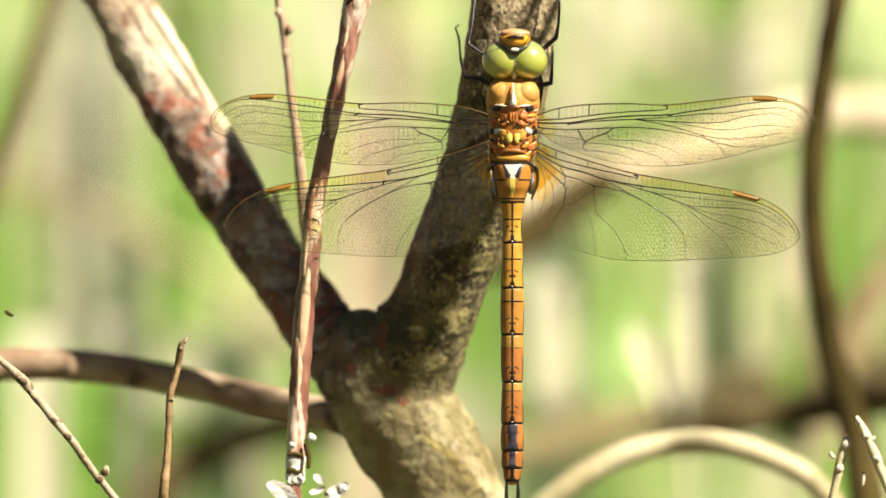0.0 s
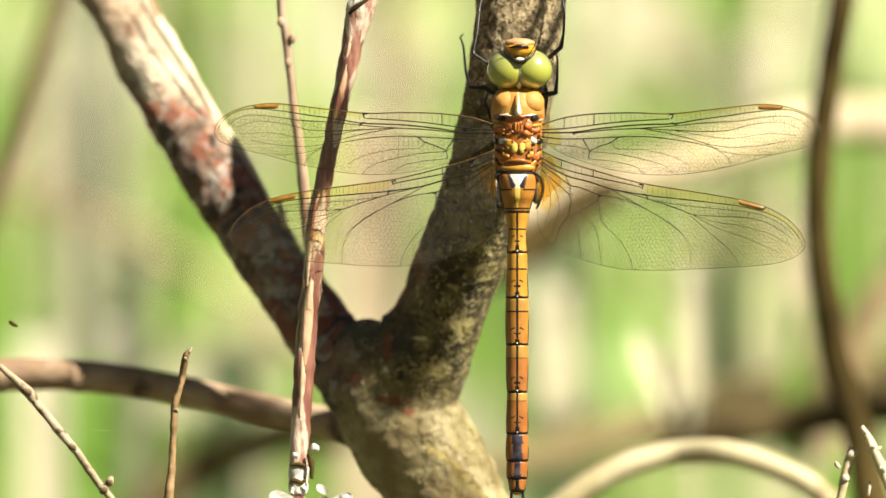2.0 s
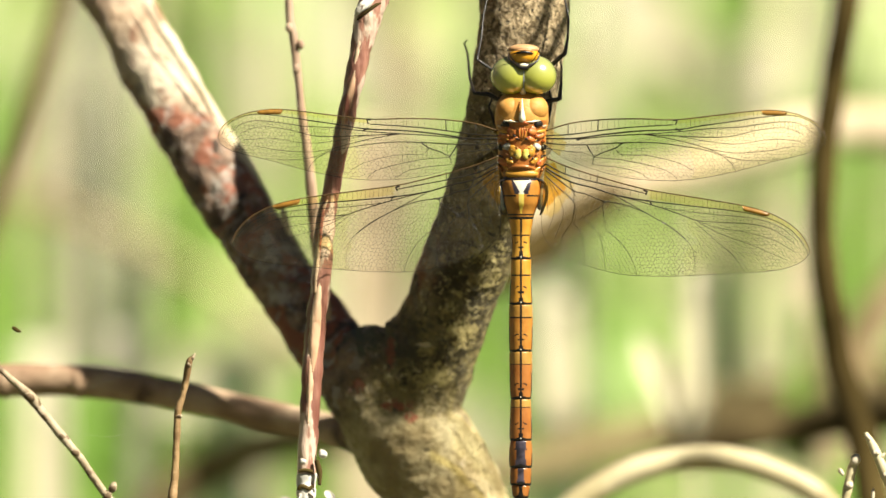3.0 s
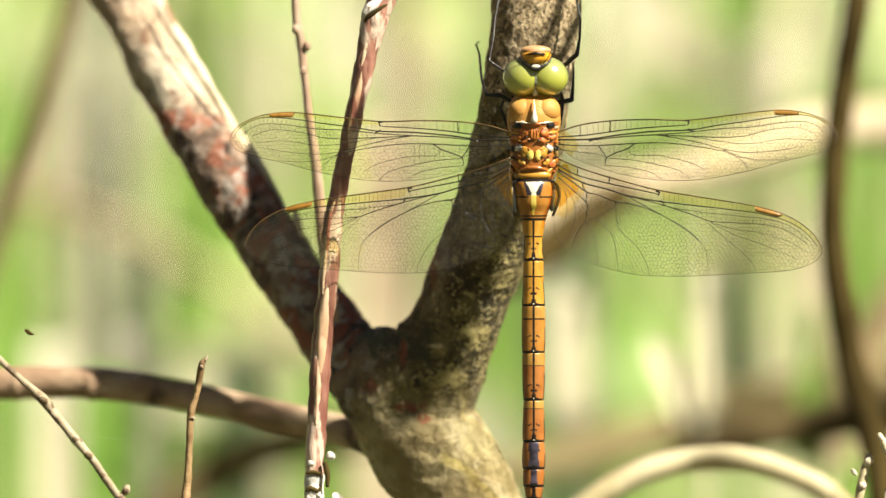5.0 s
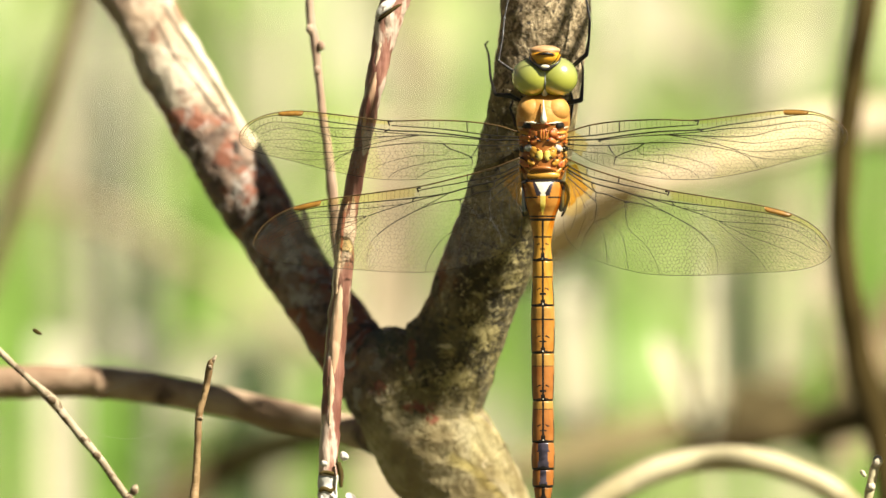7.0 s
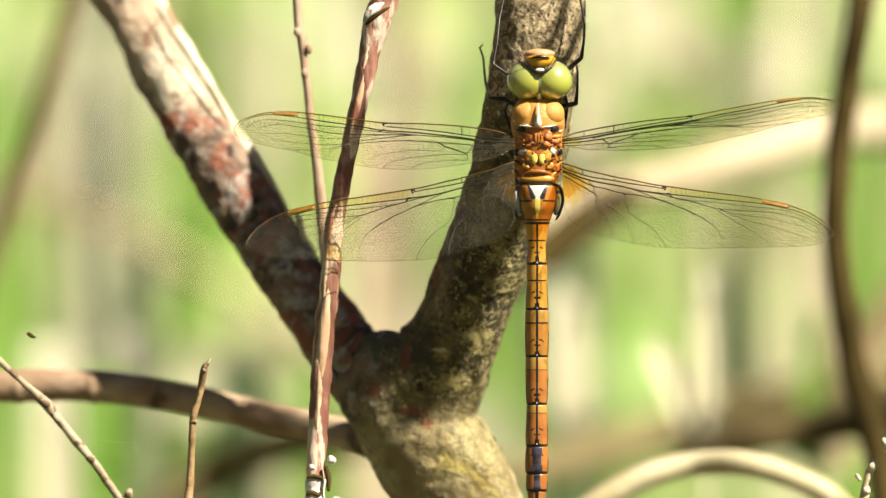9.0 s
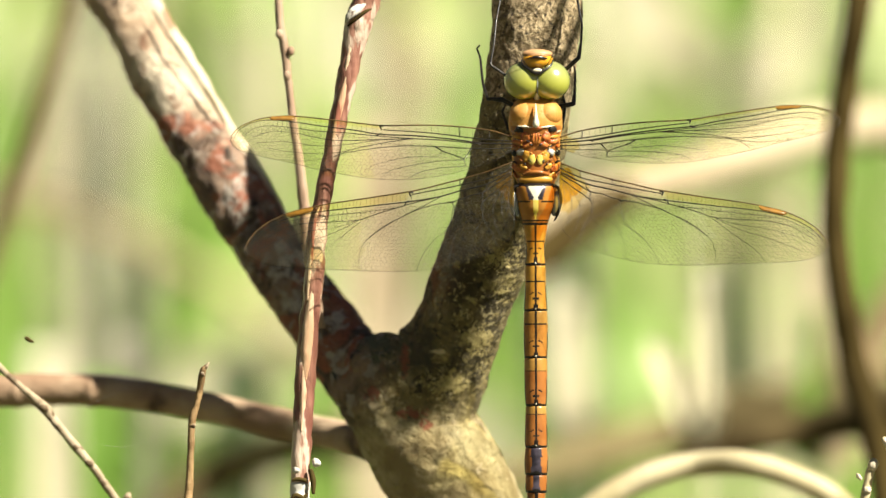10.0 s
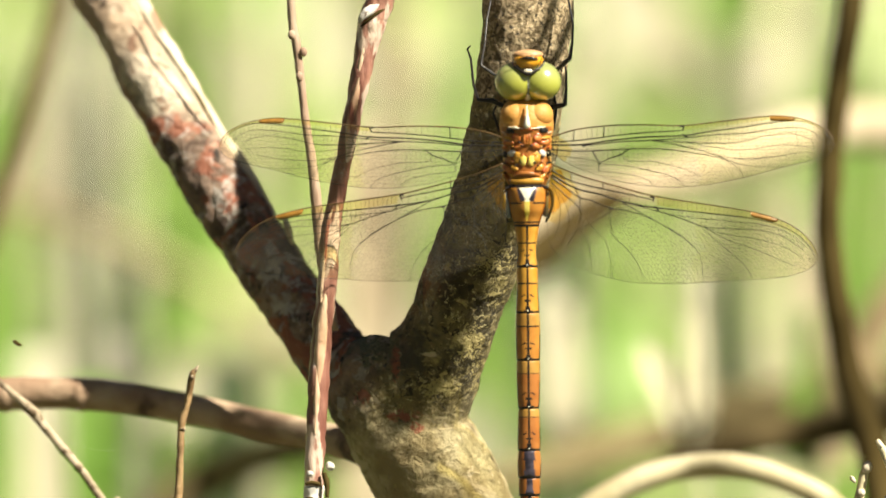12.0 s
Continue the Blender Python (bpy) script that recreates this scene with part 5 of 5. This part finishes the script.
def wing(name, side, lead, trail, stigma, hind, label, seed):
    """A wing with its root at the origin: plan units outwards and backwards; film, ladder veins, cells, edge spot."""
    rnd = random.Random(seed)
    N = 150 if hind else 90
    le, tr = spline(lead, N), spline(trail, N)
    poly = np.vstack([le, tr[::-1]])
    chord = 150.0 if hind else 110.0

    def P(a, b, lift=0.0):
        camber = 5.0 * math.sin(min(1, max(0, b / chord)) * math.pi) * math.sin(min(1, a / 520) * math.pi) + 0.8 * math.sin(b * 0.35)
        return Vector((side * a * S, (camber * -0.6 + lift) * S, -b * S))

    def on(s, f):
        i = s * (N - 1)
        k = min(N - 2, int(i))
        l0, t0 = le[k] + (le[k + 1] - le[k]) * (i - k), tr[k] + (tr[k + 1] - tr[k]) * (i - k)
        return l0 + (t0 - l0) * f

    bm = bmesh.new()
    cols = 30 if hind else 15
    grid = [[bm.verts.new(P(*(le[i] + (tr[i] - le[i]) * (j / cols)))) for j in range(cols + 1)] for i in range(N)]
    for i in range(N - 1):
        for j in range(cols):
            f = bm.faces.new((grid[i][j], grid[i + 1][j], grid[i + 1][j + 1], grid[i][j + 1]))
            c = le[i] + (tr[i] - le[i]) * ((j + 0.5) / cols)
            wob = 10 * noise.noise(Vector((c[0] * 0.03, c[1] * 0.03, seed)))
            root = (c[0] / 40.0) ** 2 + ((c[1] - 46) / 52.0) ** 2 if hind else (c[0] / 30.0) ** 2 + ((c[1] - 18) / 34.0) ** 2
            if root < 0.42 + 0.05 * wob and hind:
                f.material_index = 1
            elif root < 1.0 + 0.06 * wob:
                f.material_index = 3
            elif j < cols // 8 and c[0] > (180 if hind else 232):
                f.material_index = 2
            elif c[0] > 250 + 3 * wob:
                f.material_index = 4
    ob = part(name, bm, [M_FILM, M_FILM_AMBER, M_FILM_GOLD, M_FILM_HONEY, M_FILM_OUTER], FLY, label)

    # long veins, as shares of the chord from root to tip
    bm = bmesh.new()

    def run(bmx, pts, w0, w1, sides=5):
        n = len(pts)
        tube(bmx, [(*P(*p), (w0 + (w1 - w0) * i / (n - 1)) * S) for i, p in enumerate(pts)], sides)

    edge = bmesh.new()
    run(edge, le, 1.35, 0.75, 6)
    part("leading_vein", edge, M_COSTA, ob, "tawny stiff leading edge")
    run(bm, tr, 0.38, 0.5, 4)
    def vein(w0, w1, *pts):
        """A long vein through places of the wing, as thick as w0 at its root and w1 at its end."""
        run(bm, spline(pts, 10 * len(pts)), 1.15 * w0, 1.2 * w1)

    fine = bmesh.new()

    def rungs(upper, lower, a0, a1, gap, w=0.25):
        """Cross veins between two long veins."""
        up, lo = spline(upper, 80), spline(lower, 80)
        a = a0
        while a < a1:
            p = np.array([a, np.interp(a, up[:, 0], up[:, 1])])
            q = np.array([a + rnd.uniform(-1.5, 1.5), np.interp(a, lo[:, 0], lo[:, 1])])
            if q[1] - p[1] > 2:
                run(fine, [p, q], w, w, 4)
            a += gap * rnd.uniform(0.75, 1.25)

    if hind:
        sub = ((0, 8), (35, 27), (90, 42), (140, 53), (178, 62))
        rad = ((0, 16), (43, 40), (83, 51), (123, 64), (181, 75), (240, 82), (300, 89), (352, 96), (398, 108), (432, 127), (456, 154))
        sec = ((123, 64), (187, 82), (240, 100), (267, 110), (310, 113), (360, 116), (400, 126), (440, 152))
        med = ((0, 20), (27, 40), (50, 57), (70, 62), (100, 74), (140, 82), (173, 95), (207, 114), (240, 138), (256, 156), (262, 180), (262, 204))
        int_ = ((123, 65), (150, 81), (187, 102), (222, 122), (246, 142))
        vein(1.05, 0.75, *sub)
        vein(1.3, 0.5, *rad)
        vein(0.8, 0.35, *sec)
        vein(1.05, 0.2, *med)
        vein(0.7, 0.35, *int_)
        vein(0.5, 0.3, (200, 86), (260, 95), (320, 101), (370, 107), (410, 120), (444, 146))
        vein(0.45, 0.28, (250, 104), (300, 122), (350, 130), (400, 144), (440, 166))
        vein(0.45, 0.28, (267, 112), (310, 134), (360, 152), (420, 178))
        vein(0.4, 0.28, (262, 112), (300, 146), (330, 172), (350, 200))
        vein(1.0, 0.7, (43, 40), (43.5, 47), (50, 57))
        vein(0.9, 0.4, (0, 30), (24, 52), (49, 76), (49, 96), (46, 110), (30, 136), (22, 158))
        vein(0.8, 0.4, (50, 57), (49.5, 66), (49, 77))
        vein(0.65, 0.3, (100, 74), (100, 82), (84, 92), (66, 104), (47, 110))
        vein(0.55, 0.3, (100, 82), (103, 108), (108, 126), (133, 150), (151, 178), (160, 206))
        vein(0.45, 0.3, (66, 104), (92, 132), (100, 160), (104, 198))
        vein(0.45, 0.3, (47, 110), (62, 134), (66, 160), (68, 186))
        vein(0.5, 0.3, (6, 40), (14, 66), (14, 96), (4, 126))
        vein(0.5, 0.3, (12, 46), (26, 72), (30, 100), (16, 140))
        vein(0.45, 0.3, (2, 36), (4, 60), (2, 88))
        run(bm, [np.array([99, 74]), np.array([103, 77]), np.array([112, 75])], 1.6, 0.8)
        for a in (35, 91):
            run(bm, [np.array([a, 15 + 0.30 * (a - 35) * 0.75]), np.array([a - 1, 27 + 0.28 * (a - 35)])], 1.0, 0.8)
        rungs(HIND_LEAD, sub, 48, 176, 10)
        rungs(HIND_LEAD, rad, 186, 452, 8)
        rungs(rad, sec, 190, 440, 8)
        rungs(int_, med, 150, 246, 7)
        rungs(sub, rad, 20, 176, 13)
        nd = np.array([177.0, 57.0])
        run(bm, [nd + np.array([-5, -1]), nd + np.array([2, 1]), nd + np.array([-1, 7])], 2.0, 1.4)
        run(bm, [np.array([178, 74]), np.array([183, 75]), np.array([187, 82])], 2.2, 1.0)
    else:
        sub = ((0, 3), (47, 0.5), (117, -8), (167, -12), (226, -15))
        rad = ((0, 8), (53, 8), (107, 1), (167, -4.5), (233, -6.5), (276, -13), (330, -20), (372, -26), (425, -30.5), (457, -24), (480, -8), (487, 6))
        sec = ((56, 10), (117, 4), (173, 1.5), (233, -2.5), (290, -8), (343, -10), (379, -15), (425, -19), (452, -13), (474, 4))
        med = ((0, 15.5), (33, 19), (72, 19.5), (133, 16.5), (187, 16.5), (233, 22), (290, 33), (319, 47), (333, 64), (334, 72))
        inter = ((173, 2), (233, 5), (290, 8), (330, 6), (372, -4), (420, -8), (455, 4))
        vein(1.05, 0.75, *sub)
        vein(1.3, 0.45, *rad)
        vein(0.9, 0.32, *sec)
        vein(1.0, 0.3, *med)
        vein(0.8, 0.3, *inter)
        vein(0.7, 0.3, (176, 2), (220, 10), (260, 20), (290, 29), (330, 36), (380, 34), (430, 26))
        vein(0.45, 0.28, (233, 5), (290, 16), (340, 20), (400, 12), (450, 16))
        vein(0.45, 0.28, (290, 30), (330, 46), (370, 50), (410, 48))
        vein(0.9, 0.7, (53, 8), (57, 12), (60, 9))
        vein(1.1, 0.7, (72, 19.5), (78, 30), (85, 41))
        vein(1.0, 0.7, (136, 16.5), (122, 26), (102, 33), (85, 41))
        vein(0.9, 0.5, (85, 41), (83, 48), (82, 55))
        vein(0.55, 0.28, (85, 42), (133, 47), (180, 57), (215, 68), (232, 83))
        vein(0.6, 0.35, (0, 25), (33, 30), (70, 35), (84, 42))
        vein(0.45, 0.3, (82, 55), (126, 60), (160, 68), (182, 82))
        vein(0.45, 0.3, (122, 26), (128, 34), (136, 38), (180, 40), (230, 52), (258, 66))
        for a, b0, b1 in ((40, -17.5, 1.2), (93, -24.5, -5)):
            run(bm, [np.array([a, b0]), np.array([a - 1, b1])], 0.9, 0.8)
        rungs(FORE_LEAD, sub, 52, 224, 9.5)
        rungs(FORE_LEAD, rad, 238, 470, 9)
        rungs(rad, sec, 110, 470, 8)
        rungs(sec, inter, 180, 450, 7)
        rungs(med, ((72, 36), (133, 46), (180, 56)), 90, 176, 9)
        rungs(((0, 25), (33, 30), (70, 35)), ((0, 20), (30, 42), (80, 62)), 6, 76, 9)
        nd = np.array([230.0, -22.0])
        run(bm, [nd + np.array([-5, -1.5]), nd + np.array([2, 0]), nd + np.array([-1, 7])], 2.0, 1.3)
        run(bm, [np.array([229, -8]), np.array([234, -6]), np.array([240, -2.5])], 1.9, 0.9)
    part("main_vein", bm, M_VEIN, ob, "dark branching wing veins")
    part("cross_vein", fine, M_VEIN_FINE, ob, "rungs between the long veins")

    # small cells: a shaken honeycomb, wider near the root, cut to the wing
    bm = bmesh.new()
    nodes = {}

    def node(key, x, y):
        if key not in nodes:
            nodes[key] = np.array([x + rnd.uniform(-1, 1) * cell * 0.24, y + rnd.uniform(-1, 1) * cell * 0.24])
        return nodes[key]

    cell = 8.4
    w, h = cell * math.sqrt(3) / 2, cell * 0.75
    for r in range(-8, int(250 / h)):
        for c in range(0, int(540 / w) + 2):
            x0, y0 = (c + 0.5 * (r % 2)) * w - 15, r * h - 8
            tp, ul, ur = (2 * c + r % 2, 3 * r), (2 * c - 1 + r % 2, 3 * r + 1), (2 * c + 1 + r % 2, 3 * r + 1)
            dn = (2 * c - 1 + r % 2, 3 * r + 3)
            A, B, C, E = node(tp, x0, y0 - cell * 0.5), node(ul, x0 - w / 2, y0 - cell * 0.25), node(ur, x0 + w / 2, y0 - cell * 0.25), node(dn, x0 - w / 2, y0 + cell * 0.25)
            for p, q in ((A, B), (A, C), (B, E)):
                # towards the root the net is stretched into larger, longer cells
                p, q = (np.array([v[0] + 46 * math.exp(-max(0.0, v[0]) / 70), v[1] + 0.10 * (v[1] - 60) * math.exp(-max(0.0, v[0]) / 120)]) for v in (p, q))
                m = 0.5 * (p + q)
                if inside(poly, *p) and inside(poly, *q):
                    j = int(np.argmin(np.abs(le[:, 0] - m[0])))
                    f = (m[1] - le[j, 1]) / max(1.0, tr[j, 1] - le[j, 1])
                    top = 0.60 - 0.0016 * m[0] if m[0] < 250 else 0.20
                    if f > (max(0.2, top) if not hind else max(0.14, 0.42 - 0.0012 * m[0])):
                        run(bm, [p, q], 0.29, 0.29, 3)
    part("cell_vein", bm, M_VEIN_FINE, ob, "fine net of brown cross veins")

    bm = bmesh.new()
    sa, sb = stigma
    prev = None
    for x in np.linspace(sa, sb, 12):
        taper = min(1, (x - sa) * 60 + 0.35, (sb - x) * 60 + 0.35)
        p, q = on(x, 0.005), on(x + 0.004, 0.005 + (0.065 if hind else 0.085) * taper)
        row = [bm.verts.new(P(*p, -0.9)), bm.verts.new(P(*q, -0.9)), bm.verts.new(P(*q, 0.9)), bm.verts.new(P(*p, 0.9))]
        if prev:
            for k in range(4):
                bm.faces.new((prev[k], prev[(k + 1) % 4], row[(k + 1) % 4], row[k]))
        else:
            bm.faces.new(row)
        prev = row
    bm.faces.new(prev[::-1])
    part("pterostigma", bm, M_STIGMA, ob, "rust-orange spot near the wing tip")
    return ob


FORE_LEAD = [(0, -6), (45, -19), (100, -25), (165, -26), (228, -24), (300, -31), (375, -39), (415, -38), (450, -30), (476, -17), (490, -2), (494, 11)]
FORE_TRAIL = [(0, 20), (30, 42), (80, 62), (140, 78), (200, 84), (260, 82), (330, 70), (400, 52), (448, 41), (476, 32), (490, 22), (494, 11)]
HIND_LEAD = [(0, -3), (45, 16), (105, 35), (175, 54), (245, 66), (300, 75), (350, 84), (395, 97), (430, 116), (452, 137), (463, 158), (464, 168)]
HIND_TRAIL = [(-6, 60), (-6, 130), (20, 165), (60, 185), (130, 204), (205, 208), (270, 206), (330, 203), (395, 199), (432, 191), (454, 180), (464, 168)]
RF = wing("forewing", 1, FORE_LEAD, FORE_TRAIL, (0.555, 0.66), False, "clear forewing with dark net veins", 11)
LF = wing("forewing", -1, FORE_LEAD, FORE_TRAIL, (0.555, 0.66), False, "clear forewing with dark net veins", 12)
RH = wing("hindwing", 1, HIND_LEAD, HIND_TRAIL, (0.54, 0.636), True, "clear hindwing with an amber patch at its root", 13)
LH = wing("hindwing", -1, HIND_LEAD, HIND_TRAIL, (0.54, 0.636), True, "clear hindwing with an amber patch at its root", 14)


# ---- what moves ----
def motions():
    """The twigs sway in the wind; the wings rock on their roots and the abdomen swings a little."""
    sway = ((0, 0), (0.5, 0), (1, -2), (1.5, -4.5), (2, -3), (2.5, 2.5), (3, 5), (3.6, 3), (4.4, -2), (5, -4), (5.5, 1), (6, 4), (6.5, 3), (7, 5), (7.6, 5), (8.3, -1), (9, -7), (9.5, -13), (9.8, -26), (10, -33), (10.25, -33), (10.5, -26), (11, -8), (11.5, -1), (12, 8))
    for twig in (RED_TWIG, THIN_TWIG):
        base = twig.location.copy()
        walk(twig, [(t, pose(base.x + k * S, base.y, base.z, 0, 0.0006 * k, 0)) for t, k in sway])
    # rows: seconds, sweep in the wing's plane, turn about its length, both in degrees
    beats = {
        "RF": ((0, 0, 0), (3, 0.4, 6), (5, 0.6, 10), (7, 0.8, 14), (8, 2.0, 30), (8.6, 3.6, 50), (9, 4.3, 60), (9.3, 2.6, 55), (9.6, 1.7, 47), (9.8, 0.4, 34), (10, 2.4, 46), (10.2, -0.8, 28), (10.4, -1.4, 34), (10.6, -1.9, 28), (11, -0.7, 25), (11.5, -0.6, 15), (12, 0, 8)),
        "RH": ((0, 0, 0), (3, 0.2, 5), (5, 0.2, 10), (7, 0.3, 14), (8, 1.5, 24), (8.6, 2.9, 41), (9, 3.2, 47), (9.3, 1.6, 43), (9.6, 0.8, 36), (9.8, 0.4, 28), (10, 1.3, 34), (10.2, -0.8, 24), (10.4, -1.6, 28), (10.6, -2.1, 24), (11, -0.8, 22), (11.5, -0.8, 14), (12, 0, 6)),
        "LF": ((0, 0, 0), (3, 0.1, 6), (5, -0.2, 12), (7, 0.1, 15), (8, 0.5, 22), (9, 0.7, 41), (9.5, 0.4, 37), (10, 0.2, 28), (10.5, 0.3, 28), (11, 0.1, 20), (12, 0, 10)),
        "LH": ((0, 0, 0), (3, 0, 5), (5, -0.2, 10), (7, 0, 12), (8, 0, 18), (9, -0.3, 37), (9.5, -0.3, 33), (10, -0.3, 26), (10.5, -0.2, 24), (11, -0.1, 18), (12, -0.2, 9)),
    }
    roots = {"RF": (RF, 950, 210, 0), "RH": (RH, 950, 254, 0), "LF": (LF, 866, 210, 0.5), "LH": (LH, 866, 252, 1.8)}
    for key, (wing_ob, u, v, rest) in roots.items():
        side = 1 if key[0] == "R" else -1
        p = L(u, v, -0.0012)
        lie = side * (13.5 if key[1] == "H" else -6.0)
        walk(wing_ob, [(t, pose(p.x, p.y, p.z, 0, -side * (a + rest), 0) @ pose(0, 0, 0, 0, lie, 0) @ pose(0, 0, 0, -b, 0, 0) @ pose(0, 0, 0, 0, -lie, 0)) for t, a, b in beats[key]])
    # two leaves of the added shoot swing aside in the wind and shade the top of the limb for a moment
    gust = ((0, 0), (10.4, 0), (10.7, 0.4), (11.0, 1), (11.25, 1), (11.45, 0.3), (11.6, 0), (12, 0))
    for lf in GUST_LEAVES:
        rest = lf.matrix_basis.copy()
        walk(lf, [(t, Matrix.Translation((0.024 * (k - 1), 0, 0.004 * (1 - k))) @ rest) for t, k in gust])
    p = L(907, 290, 0)
    swing = ((0, 0), (3, 0.05), (5, 0.05), (7, -0.1), (9, 0.1), (9.8, 0.1), (10.2, 0.5), (10.5, 1.0), (11, 0.6), (11.5, 0.2), (12, -0.1))
    walk(ABDOMEN, [(t, Matrix.Translation(p) @ pose(0, 0, 0, 0, a, 0) @ Matrix.Translation(-p)) for t, a in swing])


motions()
